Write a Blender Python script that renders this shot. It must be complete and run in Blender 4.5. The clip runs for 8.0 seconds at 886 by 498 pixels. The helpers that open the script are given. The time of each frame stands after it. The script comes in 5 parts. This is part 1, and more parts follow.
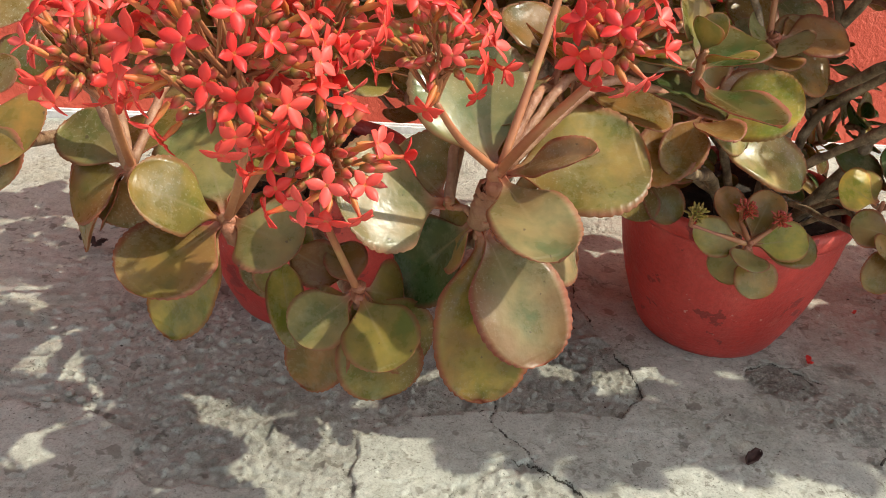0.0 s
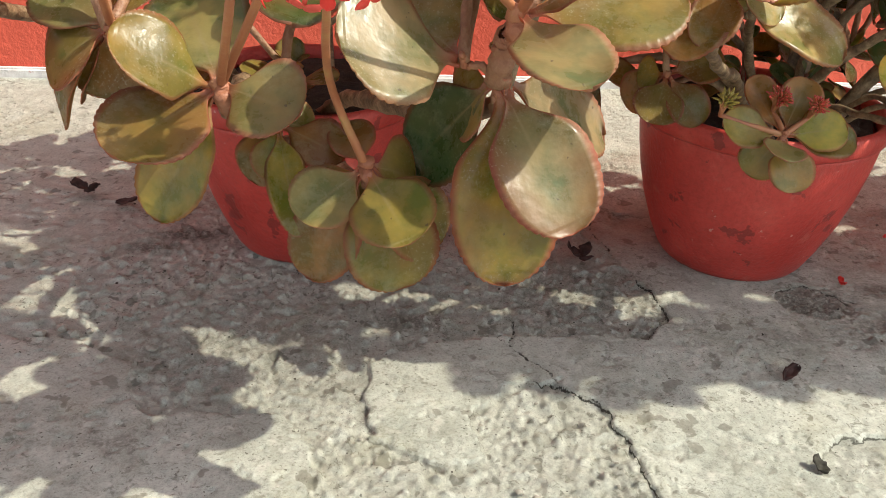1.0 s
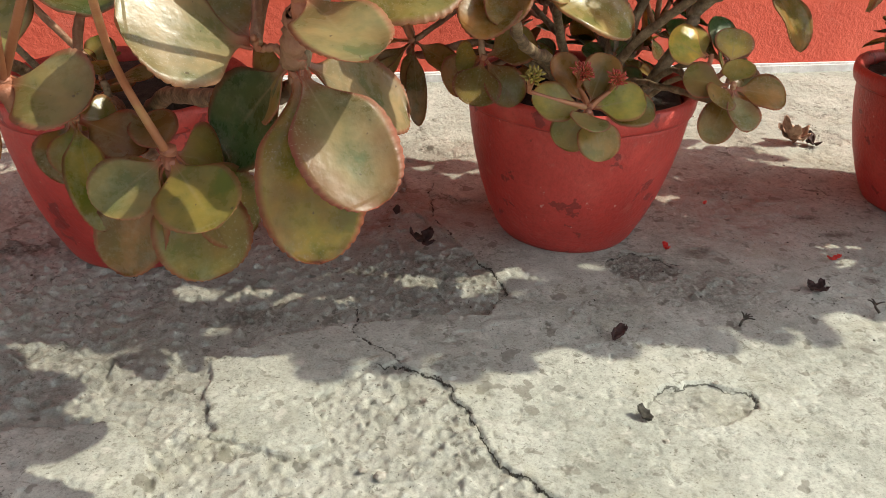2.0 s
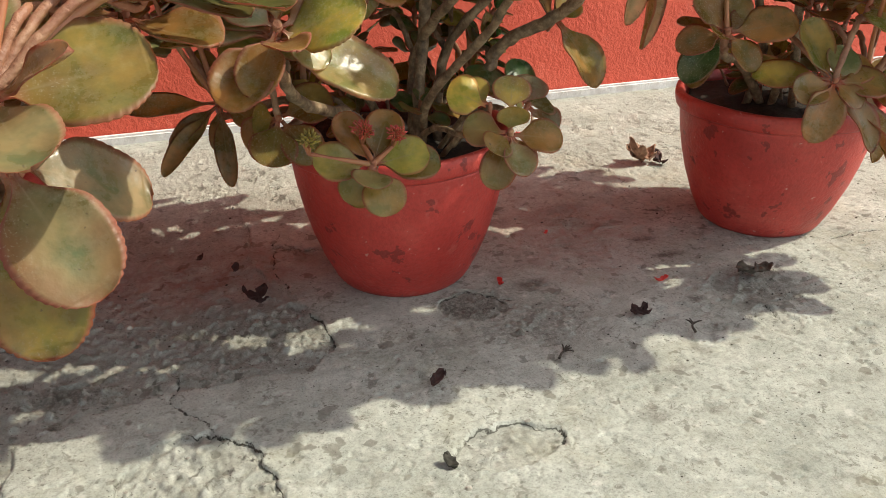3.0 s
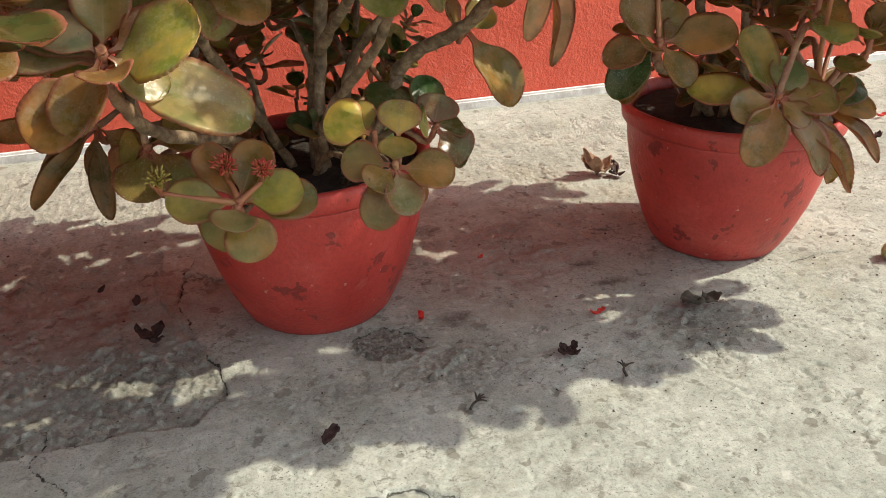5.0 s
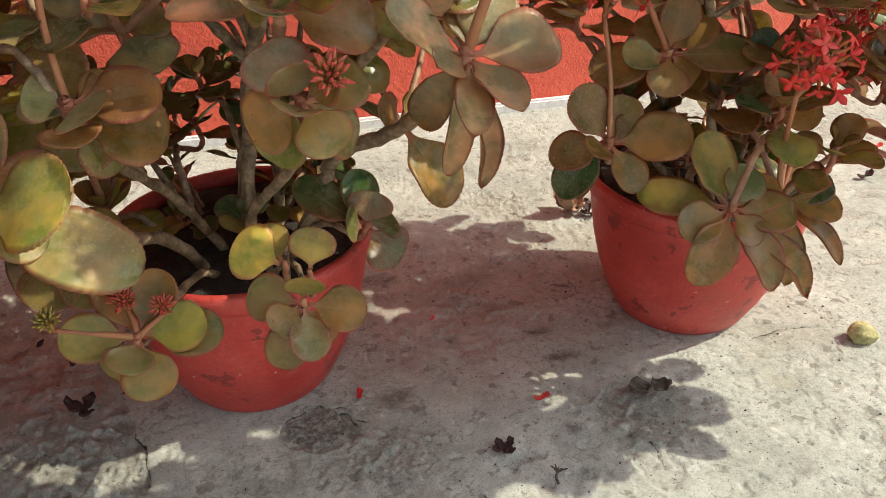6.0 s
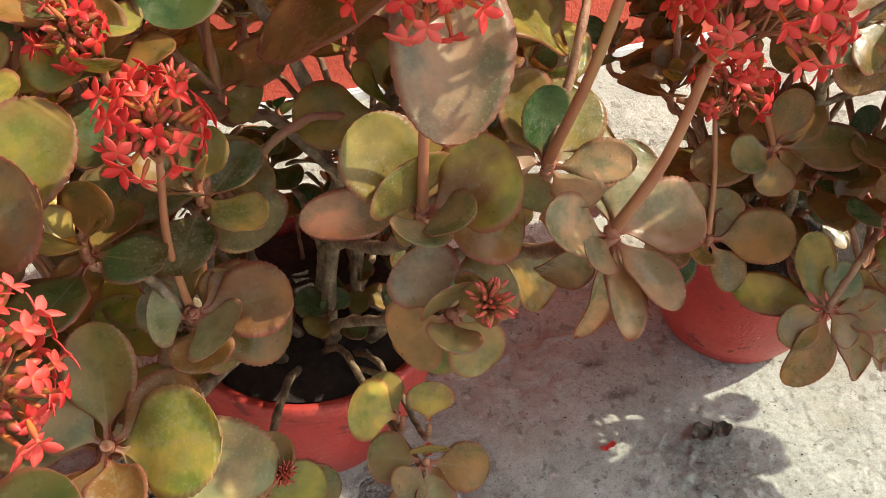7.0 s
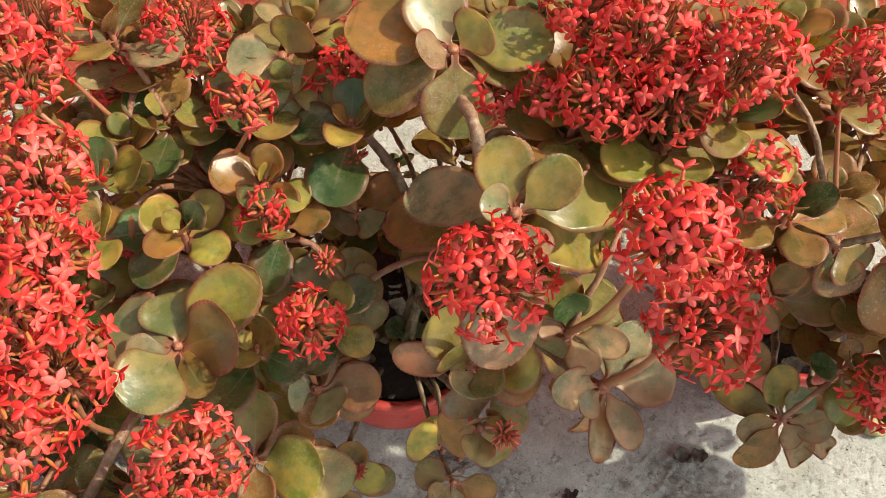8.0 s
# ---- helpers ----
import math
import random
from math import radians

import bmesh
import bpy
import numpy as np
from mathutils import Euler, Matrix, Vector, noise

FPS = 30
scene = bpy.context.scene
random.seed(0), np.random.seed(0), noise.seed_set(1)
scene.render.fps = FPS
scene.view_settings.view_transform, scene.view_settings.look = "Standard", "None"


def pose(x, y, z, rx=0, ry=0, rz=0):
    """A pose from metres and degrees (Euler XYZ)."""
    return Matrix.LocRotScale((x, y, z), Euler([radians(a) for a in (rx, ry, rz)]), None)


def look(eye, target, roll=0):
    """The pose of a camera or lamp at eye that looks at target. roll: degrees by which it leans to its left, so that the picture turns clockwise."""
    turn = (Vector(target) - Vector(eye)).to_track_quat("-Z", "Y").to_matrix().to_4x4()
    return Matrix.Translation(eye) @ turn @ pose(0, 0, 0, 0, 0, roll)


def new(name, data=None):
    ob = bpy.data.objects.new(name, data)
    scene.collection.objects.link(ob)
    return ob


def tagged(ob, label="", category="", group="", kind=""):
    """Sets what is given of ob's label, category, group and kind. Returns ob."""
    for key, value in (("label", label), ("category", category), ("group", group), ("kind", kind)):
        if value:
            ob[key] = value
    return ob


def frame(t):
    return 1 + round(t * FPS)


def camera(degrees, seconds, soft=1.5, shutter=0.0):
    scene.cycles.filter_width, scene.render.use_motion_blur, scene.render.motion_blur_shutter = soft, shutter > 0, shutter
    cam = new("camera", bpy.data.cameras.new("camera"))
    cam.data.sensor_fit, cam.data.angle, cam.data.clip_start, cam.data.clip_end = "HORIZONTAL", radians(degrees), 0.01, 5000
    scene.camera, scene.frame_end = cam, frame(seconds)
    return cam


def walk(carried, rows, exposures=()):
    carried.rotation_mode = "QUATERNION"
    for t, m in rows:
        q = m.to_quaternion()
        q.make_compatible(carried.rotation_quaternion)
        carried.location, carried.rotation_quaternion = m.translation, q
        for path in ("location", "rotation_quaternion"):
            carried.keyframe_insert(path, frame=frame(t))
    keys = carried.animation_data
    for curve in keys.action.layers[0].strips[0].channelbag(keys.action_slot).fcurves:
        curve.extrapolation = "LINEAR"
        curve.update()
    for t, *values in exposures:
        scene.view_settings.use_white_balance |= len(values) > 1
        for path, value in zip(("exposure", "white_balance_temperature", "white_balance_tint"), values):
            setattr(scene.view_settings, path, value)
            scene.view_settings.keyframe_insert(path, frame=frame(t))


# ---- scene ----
cam = camera(57.0, 8.0, soft=0.85)
PATH = [
    (0, (0.01, -0.025, 0.435), (0.042, 1.738, -0.509), 4.4),
    (0.5, (0.02, -0.04, 0.404), (0.024, 1.748, -0.491), 4.2),
    (1, (0.007, -0.02, 0.362), (0.033, 1.739, -0.591), 2.6),
    (1.5, (-0.012, -0.026, 0.354), (0.162, 1.702, -0.639), 1.8),
    (2, (0.04, -0.037, 0.355), (0.356, 1.705, -0.575), 2.6),
    (2.2, (0.062, -0.041, 0.363), (0.416, 1.704, -0.548), 1.9),
    (3.3, (0.16, -0.053, 0.388), (0.63, 1.679, -0.495), -0.6),
    (3.5, (0.164, -0.054, 0.394), (0.638, 1.677, -0.49), -0.6),
    (4, (0.165, -0.054, 0.403), (0.639, 1.677, -0.479), -0.8),
    (4.2, (0.165, -0.055, 0.397), (0.637, 1.685, -0.47), -0.9),
    (5.3, (0.301, 0.033, 0.383), (0.692, 1.754, -0.557), -1.0),
    (5.5, (0.331, 0.048, 0.413), (0.691, 1.759, -0.559), -0.7),
    (6, (0.322, 0.072, 0.481), (0.7, 1.731, -0.57), 0.5),
    (6.5, (0.274, 0.141, 0.548), (0.742, 1.706, -0.605), 1.8),
    (7, (0.254, 0.216, 0.609), (0.696, 1.63, -0.734), 2.5),
    (7.5, (0.245, 0.254, 0.755), (0.579, 1.461, -0.805), 5.6),
    (8, (0.261, 0.239, 0.875), (0.437, 1.383, -0.756), 6.7),
]
walk(cam, [(t, look(eye, target, roll)) for t, eye, target, roll in PATH],
     [(0, 0.74), (0.5, 0.80), (1, 0.86), (1.5, 0.78), (2, 0.70), (3.5, 0.62), (5.5, 0.68), (6.0, 0.78), (6.5, 0.90), (7, 0.92), (7.5, 0.84), (8, 0.76)])

# ---- world, sun, exposure ----
SUN_WAY = Vector((0.90, -0.09, 1.0)).normalized()      # towards the sun
world = bpy.data.worlds.new("sky")
scene.world = world
world.use_nodes = True
_w = world.node_tree
_sky = _w.nodes.new("ShaderNodeTexSky")
_sky.sky_type, _sky.sun_disc = "NISHITA", False
_sky.sun_elevation = math.asin(SUN_WAY.z)
_sky.sun_rotation = math.atan2(SUN_WAY.x, SUN_WAY.y)
_sky.dust_density = 2.0
_haze = _w.nodes.new("ShaderNodeHueSaturation")
_haze.inputs["Saturation"].default_value = 0.30
_w.links.new(_sky.outputs[0], _haze.inputs["Color"])
_w.links.new(_haze.outputs[0], _w.nodes["Background"].inputs[0])
_w.nodes["Background"].inputs[1].default_value = 0.15
_sun = bpy.data.lights.new("sun", "SUN")
_sun.energy, _sun.angle, _sun.color = 3.05, radians(0.6), (1.0, 0.94, 0.77)
sun_ob = new("sun", _sun)
sun_ob.matrix_world = look(tuple(SUN_WAY * 6), (0, 0, 0))


# ---- material helpers ----
class Mat:
    """A small wrapper for building node materials."""

    def __init__(self, name):
        self.m = bpy.data.materials.new(name)
        self.m.use_nodes = True
        self.t = self.m.node_tree
        self.bsdf = self.t.nodes["Principled BSDF"]
        self.out = self.t.nodes["Material Output"]

    def put(self, socket, value):
        if isinstance(value, bpy.types.NodeSocket):
            self.t.links.new(value, socket)
        elif isinstance(value, tuple) and len(value) == 3 and socket.type == "RGBA":
            socket.default_value = (*value, 1.0)
        else:
            socket.default_value = value

    def coord(self, which="Object"):
        return self.t.nodes.new("ShaderNodeTexCoord").outputs[which]

    def place(self):
        return self.t.nodes.new("ShaderNodeNewGeometry").outputs["Position"]

    def noise(self, scale, detail=4.0, rough=0.55, vec=None, out="Fac", distortion=0.0):
        n = self.t.nodes.new("ShaderNodeTexNoise")
        n.inputs["Scale"].default_value = scale
        n.inputs["Detail"].default_value = detail
        n.inputs["Roughness"].default_value = rough
        n.inputs["Distortion"].default_value = distortion
        if vec is not None:
            self.t.links.new(vec, n.inputs["Vector"])
        return n.outputs[out]

    def voronoi(self, scale, vec=None, feature="F1", out="Distance"):
        n = self.t.nodes.new("ShaderNodeTexVoronoi")
        n.feature = feature
        n.inputs["Scale"].default_value = scale
        if vec is not None:
            self.t.links.new(vec, n.inputs["Vector"])
        return n.outputs[out]

    def ramp(self, fac, stops):
        n = self.t.nodes.new("ShaderNodeValToRGB")
        e = n.color_ramp.elements
        while len(e) < len(stops):
            e.new(0.5)
        for el, (p, c) in zip(e, stops):
            el.position = p
            el.color = (*c, 1.0) if isinstance(c, tuple) else (c, c, c, 1.0)
        self.put(n.inputs[0], fac)
        return n.outputs[0]

    def mix(self, fac, a, b, blend="MIX"):
        n = self.t.nodes.new("ShaderNodeMix")
        n.data_type, n.blend_type = "RGBA", blend
        self.put(n.inputs[0], fac)
        self.put(n.inputs[6], a)
        self.put(n.inputs[7], b)
        return n.outputs[2]

    def math(self, op, a, b=0.0):
        n = self.t.nodes.new("ShaderNodeMath")
        n.operation = op
        self.put(n.inputs[0], a)
        self.put(n.inputs[1], b)
        return n.outputs[0]

    def span(self, v, a, b, c=0.0, d=1.0):
        n = self.t.nodes.new("ShaderNodeMapRange")
        for k, x in zip(range(5), (v, a, b, c, d)):
            self.put(n.inputs[k], x)
        return n.outputs[0]

    def attr(self, name, out="Fac"):
        n = self.t.nodes.new("ShaderNodeAttribute")
        n.attribute_name = name
        return n.outputs[out]

    def info(self, out):
        return self.t.nodes.new("ShaderNodeObjectInfo").outputs[out]

    def shift(self, vec, by):
        n = self.t.nodes.new("ShaderNodeVectorMath")
        n.operation = "ADD"
        self.put(n.inputs[0], vec)
        self.put(n.inputs[1], by)
        return n.outputs[0]

    def bump(self, height, strength=0.5, distance=0.002, normal=None):
        n = self.t.nodes.new("ShaderNodeBump")
        n.inputs["Strength"].default_value = strength
        n.inputs["Distance"].default_value = distance
        self.put(n.inputs["Height"], height)
        if normal is not None:
            self.put(n.inputs["Normal"], normal)
        return n.outputs[0]

    def set(self, **kw):
        for k, v in kw.items():
            self.put(self.bsdf.inputs[k.replace("_", " ")], v)
        return self


def mat_ground():
    """Cement with a thin skim coat. 'rise' is the distance in millimetres inside the coat, 'hair' that to a hairline crack."""
    m = Mat("weathered_cement")
    p = m.place()
    rise, hair, crack_shade, fine = m.attr("rise"), m.attr("hair"), m.attr("crack_shade"), m.attr("fine")
    red, dark, worn = m.attr("red"), m.attr("dark"), m.attr("worn")
    jag = m.math("ADD", m.math("MULTIPLY", m.math("SUBTRACT", m.noise(260, 2, 0.5, p), 0.5), 2.6), m.math("MULTIPLY", m.math("SUBTRACT", m.noise(95, 2, 0.5, p), 0.5), 3.0))
    d = m.math("ADD", rise, jag)
    skin = m.math("MULTIPLY", m.span(d, -0.3, 0.3), m.math("SUBTRACT", 1.0, worn))
    line = m.math("MULTIPLY", m.span(m.math("ABSOLUTE", m.math("ADD", d, 0.45)), 0.2, 0.62, 1.0, 0.0), crack_shade)
    hairline = m.span(m.math("ABSOLUTE", m.math("ADD", hair, m.math("MULTIPLY", jag, 0.6))), 0.35, 0.9, 1.0, 0.0)
    line = m.math("MAXIMUM", line, m.math("MULTIPLY", hairline, m.span(m.noise(50, 3, 0.6, p), 0.40, 0.5)))
    flat = m.math("MAXIMUM", skin, m.math("MULTIPLY", fine, 0.75))
    tone = m.noise(11, 6, 0.62, p)
    grain = m.noise(150, 5, 0.65, p)
    speck = m.noise(520, 3, 0.6, p)
    smooth = m.ramp(tone, [(0.28, (0.315, 0.330, 0.282)), (0.5, (0.448, 0.463, 0.405)), (0.72, (0.555, 0.572, 0.508))])
    rough = m.ramp(m.noise(34, 6, 0.7, p), [(0.3, (0.44, 0.44, 0.375)), (0.5, (0.57, 0.575, 0.50)), (0.72, (0.66, 0.668, 0.595))])
    col = m.mix(flat, rough, smooth)
    col = m.mix(m.span(flat, 0.0, 1.0, 0.26, 0.40), col, m.ramp(grain, [(0.30, 0.40), (0.46, 0.92), (0.62, 1.12)]), "MULTIPLY")
    col = m.mix(m.span(flat, 0.0, 1.0, 0.24, 0.32), col, m.ramp(speck, [(0.34, 0.35), (0.46, 0.95), (0.6, 1.18)]), "MULTIPLY")
    sand = m.ramp(m.noise(900, 2, 0.5, p), [(0.36, 0.45), (0.47, 0.95), (0.56, 1.0), (0.66, 1.3)])
    col = m.mix(m.span(flat, 0.0, 1.0, 0.22, 0.16), col, sand, "MULTIPLY")
    knob = m.span(m.voronoi(105, m.shift(p, m.noise(45, 2, 0.5, p, "Color"))), 0.1, 0.75, 0.7, 0.0)
    # gaps between the knobs darkened in the colour, to read as shade
    col = m.mix(m.span(flat, 0.0, 1.0, 0.16, 0.0), col, m.ramp(knob, [(0.0, 0.5), (0.22, 0.95), (0.7, 1.1)]), "MULTIPLY")
    # dark pits and specks, grey clouds, moss tint, pale scuffs
    holes = m.span(m.voronoi(330, m.shift(p, m.noise(200, 2, 0.5, p, "Color"))), 0.10, 0.24, 1.0, 0.0)
    holes = m.math("MULTIPLY", holes, m.span(m.noise(60, 3, 0.6, m.shift(p, (6.0, 2.0, 0.0))), 0.44, 0.54))
    col = m.mix(m.math("MULTIPLY", holes, 0.72), col, (0.085, 0.075, 0.06))
    crumbs = m.math("MULTIPLY", m.span(m.noise(420, 1, 0.4, m.shift(p, (3.0, 7.0, 0.0))), 0.70, 0.735), m.span(m.noise(18, 3, 0.6, m.shift(p, (4.0, 4.0, 0.0))), 0.36, 0.56))
    col = m.mix(m.math("MULTIPLY", crumbs, 0.8), col, (0.07, 0.06, 0.045))
    cloudy = m.span(m.noise(38, 6, 0.68, m.shift(p, (2.2, 4.1, 0.0))), 0.50, 0.66)
    col = m.mix(m.math("MULTIPLY", cloudy, 0.32), col, (0.25, 0.24, 0.19))
    smear = m.span(m.noise(120, 5, 0.72, m.shift(p, (1.2, 8.1, 0.0)), distortion=0.8), 0.55, 0.64)
    smear = m.math("MULTIPLY", smear, m.span(m.noise(14, 3, 0.5, m.shift(p, (5.2, 1.1, 0.0))), 0.38, 0.56))
    col = m.mix(m.math("MULTIPLY", smear, 0.8), col, (0.19, 0.185, 0.15))
    blot = m.span(m.noise(46, 3, 0.5, m.shift(p, (9.2, 3.1, 0.0))), 0.635, 0.66)
    col = m.mix(m.math("MULTIPLY", blot, 0.65), col, (0.17, 0.16, 0.13))
    moss = m.span(m.noise(9, 5, 0.68, m.shift(p, (7.0, 2.0, 0.0))), 0.54, 0.72)
    col = m.mix(m.math("MULTIPLY", moss, 0.28), col, (0.36, 0.33, 0.19))
    pits = m.span(m.voronoi(120, m.shift(p, m.noise(60, 3, 0.6, p, "Color"))), 0.04, 0.17, 1.0, 0.0)
    pits = m.math("MULTIPLY", pits, m.span(m.noise(24, 4, 0.6, p), 0.50, 0.62))
    col = m.mix(m.math("MULTIPLY", pits, 0.75), col, (0.14, 0.125, 0.095))
    pale = m.span(m.noise(75, 4, 0.6, m.shift(p, (3.1, 1.7, 0.4))), 0.61, 0.70)
    col = m.mix(m.math("MULTIPLY", pale, 0.5), col, (0.66, 0.655, 0.59))
    rmask = m.math("MULTIPLY", red, m.span(m.noise(30, 5, 0.7, p), 0.34, 0.66))
    col = m.mix(m.math("MULTIPLY", rmask, 0.68), col, (0.34, 0.13, 0.09))
    dmask = m.math("MULTIPLY", dark, m.math("MULTIPLY", m.span(m.noise(70, 4, 0.6, p), 0.26, 0.46), m.span(m.noise(330, 4, 0.7, p), 0.36, 0.56, 0.45, 1.25)))
    col = m.mix(m.math("MULTIPLY", dmask, 0.72), col, (0.115, 0.10, 0.08))
    # near-black for cracks, and for the shade below the coat's edge
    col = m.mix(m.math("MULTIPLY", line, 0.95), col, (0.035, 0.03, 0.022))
    amt = m.span(flat, 0.0, 1.0, 1.0, 0.30)
    ridge = m.span(m.math("ABSOLUTE", m.math("SUBTRACT", m.noise(85, 4, 0.6, p, distortion=1.2), 0.5)), 0.0, 0.16, 1.0, 0.0)
    h = m.math("ADD", m.math("ADD", m.math("MULTIPLY", m.noise(150, 2, 0.5, p), 0.9), m.math("MULTIPLY", ridge, 0.12)), m.math("MULTIPLY", speck, 0.08))
    h = m.math("ADD", h, m.math("MULTIPLY", knob, 0.45))
    h = m.math("SUBTRACT", m.math("MULTIPLY", h, amt), m.math("ADD", m.math("MULTIPLY", pits, 0.4), m.math("MULTIPLY", holes, 0.25)))
    h = m.math("ADD", h, m.math("MULTIPLY", m.math("SUBTRACT", skin, line), 0.18))
    m.set(Base_Color=col, Roughness=m.span(grain, 0.2, 0.8, 0.78, 0.95), Normal=m.bump(h, 0.8, 0.0036))
    m.bsdf.inputs["Specular IOR Level"].default_value = 0.25
    return m.m


def mat_wall():
    m = Mat("red_stucco_paint")
    p = m.place()
    tone = m.noise(5, 5, 0.6, p)
    col = m.ramp(tone, [(0.3, (0.54, 0.075, 0.040)), (0.55, (0.66, 0.105, 0.058)), (0.75, (0.70, 0.155, 0.095))])
    chalk = m.span(m.noise(28, 5, 0.7, p), 0.58, 0.75)
    col = m.mix(m.math("MULTIPLY", chalk, 0.35), col, (0.68, 0.24, 0.18))
    lump = m.noise(120, 4, 0.6, p, distortion=0.3)
    h = m.math("ADD", lump, m.math("MULTIPLY", m.noise(260, 3, 0.6, p), 0.3))
    m.set(Base_Color=col, Roughness=0.75, Normal=m.bump(h, 0.7, 0.0045))
    return m.m


def mat_white():
    m = Mat("whitewashed_plaster")
    p = m.place()
    col = m.ramp(m.noise(30, 5, 0.65, p), [(0.35, (0.55, 0.52, 0.50)), (0.6, (0.76, 0.75, 0.73))])
    fleck = m.span(m.noise(60, 4, 0.7, p), 0.66, 0.72)
    col = m.mix(m.math("MULTIPLY", fleck, 0.5), col, (0.45, 0.10, 0.07))
    m.set(Base_Color=col, Roughness=0.85, Normal=m.bump(m.noise(120, 4, 0.6, p), 0.6, 0.003))
    return m.m


def mat_pot():
    m = Mat("red_painted_terracotta")
    p = m.shift(m.coord("Object"), (0.0, 0.0, 0.0))
    p = m.shift(p, m.info("Location"))
    tone = m.noise(14, 5, 0.6, p)
    col = m.ramp(tone, [(0.3, (0.36, 0.033, 0.026)), (0.55, (0.50, 0.052, 0.040)), (0.75, (0.57, 0.095, 0.070))])
    wear = m.span(m.noise(38, 6, 0.72, p), 0.60, 0.72)
    col = m.mix(m.math("MULTIPLY", wear, 0.30), col, (0.58, 0.23, 0.18))
    stain = m.span(m.noise(36, 4, 0.6, m.shift(p, (4.2, 0.3, 1.1))), 0.615, 0.63)
    col = m.mix(m.math("MULTIPLY", stain, 0.7), col, (0.16, 0.02, 0.018))
    fleck = m.span(m.noise(150, 3, 0.5, p), 0.70, 0.74)
    col = m.mix(m.math("MULTIPLY", fleck, 0.6), col, (0.62, 0.40, 0.34))
    h = m.math("ADD", m.noise(60, 4, 0.6, p), m.math("MULTIPLY", m.noise(330, 3, 0.6, p), 0.8))
    col = m.mix(0.45, col, m.ramp(m.noise(240, 4, 0.7, p), [(0.3, 0.55), (0.5, 0.95), (0.72, 1.15)]), "MULTIPLY")
    m.set(Base_Color=col, Roughness=m.span(tone, 0.3, 0.7, 0.36, 0.55), Normal=m.bump(h, 0.5, 0.0018))
    return m.m


def mat_soil():
    m = Mat("dark_potting_soil")
    p = m.place()
    col = m.ramp(m.noise(120, 6, 0.7, p), [(0.3, (0.012, 0.009, 0.007)), (0.6, (0.045, 0.034, 0.025)), (0.8, (0.10, 0.08, 0.06))])
    m.set(Base_Color=col, Roughness=0.95, Normal=m.bump(m.noise(180, 5, 0.7, p), 1.0, 0.004))
    return m.m


def mat_leaf():
    """Waxy succulent leaf. The tint is the object's own colour; 'edge' runs from the midrib to the margin."""
    m = Mat("succulent_leaf")
    tint, rnd = m.info("Color"), m.info("Random")
    edge, along = m.attr("edge"), m.attr("along")
    p = m.shift(m.coord("Object"), m.info("Location"))
    u = m.shift(m.place(), (0.0, 0.0, 0.0))
    mott = m.noise(48, 4, 0.6, u)
    col = m.mix(m.span(mott, 0.38, 0.62), m.mix(1.0, tint, (0.60, 0.76, 0.60), "MULTIPLY"), m.mix(1.0, tint, (1.34, 1.18, 0.98), "MULTIPLY"))
    bronze = m.math("MULTIPLY", m.span(m.noise(20, 3, 0.6, m.shift(u, (5.0, 1.0, 2.0))), 0.42, 0.66), m.span(rnd, 0.0, 1.0, 0.25, 0.9))
    col = m.mix(bronze, col, (0.23, 0.105, 0.035))
    blush = m.math("MULTIPLY", m.span(m.math("ADD", m.math("MULTIPLY", edge, 0.55), m.noise(30, 5, 0.65, m.shift(u, (2.0, 9.0, 4.0)))), 0.62, 1.0), m.span(rnd, 0.3, 1.0, 0.0, 0.38))
    col = m.mix(blush, col, (0.24, 0.085, 0.035))
    rim = m.math("MULTIPLY", m.span(edge, 0.84, 0.97), m.span(rnd, 0.0, 1.0, 0.5, 0.9))
    col = m.mix(rim, col, (0.34, 0.10, 0.06))
    rib = m.math("MULTIPLY", m.span(edge, 0.0, 0.07, 1.0, 0.0), m.span(along, 0.15, 0.85, 0.6, 0.0))
    col = m.mix(rib, col, (0.36, 0.29, 0.16))
    col = m.mix(m.span(along, 0.0, 0.22, 0.85, 0.0), col, (0.46, 0.14, 0.10))
    bloom = m.math("MULTIPLY", m.span(m.noise(110, 6, 0.78, u), 0.48, 0.66), m.span(m.noise(16, 2, 0.5, m.shift(u, (1.0, 6.0, 3.0))), 0.40, 0.60))
    col = m.mix(m.math("MULTIPLY", bloom, 0.26), col, (0.52, 0.48, 0.32))
    dust = m.math("MULTIPLY", m.span(m.noise(620, 3, 0.7, u), 0.57, 0.66), m.span(m.noise(12, 2, 0.5, m.shift(u, (8.0, 3.0, 1.0))), 0.48, 0.62))
    col = m.mix(m.math("MULTIPLY", dust, 0.32), col, (0.62, 0.60, 0.50))
    spot = m.span(m.noise(210, 2, 0.5, u), 0.73, 0.77)
    col = m.mix(m.math("MULTIPLY", spot, 0.7), col, (0.10, 0.07, 0.04))
    rgh = m.math("ADD", m.span(mott, 0.3, 0.7, 0.20, 0.38), m.math("ADD", m.math("MULTIPLY", bloom, 0.3), m.span(edge, 0.86, 0.97, 0.0, 0.35)))
    veins = m.noise(140, 3, 0.55, u)
    nrm = m.bump(m.math("ADD", veins, m.math("MULTIPLY", m.noise(40, 2, 0.5, u), 1.2)), 0.28, 0.0014)
    m.set(Base_Color=col, Roughness=rgh, Normal=nrm)
    m.bsdf.inputs["Specular IOR Level"].default_value = 0.5
    tr = m.t.nodes.new("ShaderNodeBsdfTranslucent")
    m.put(tr.inputs["Color"], m.mix(1.0, col, (1.7, 1.55, 0.55), "MULTIPLY"))
    mx = m.t.nodes.new("ShaderNodeMixShader")
    mx.inputs[0].default_value = 0.40
    m.t.links.new(m.bsdf.outputs[0], mx.inputs[1])
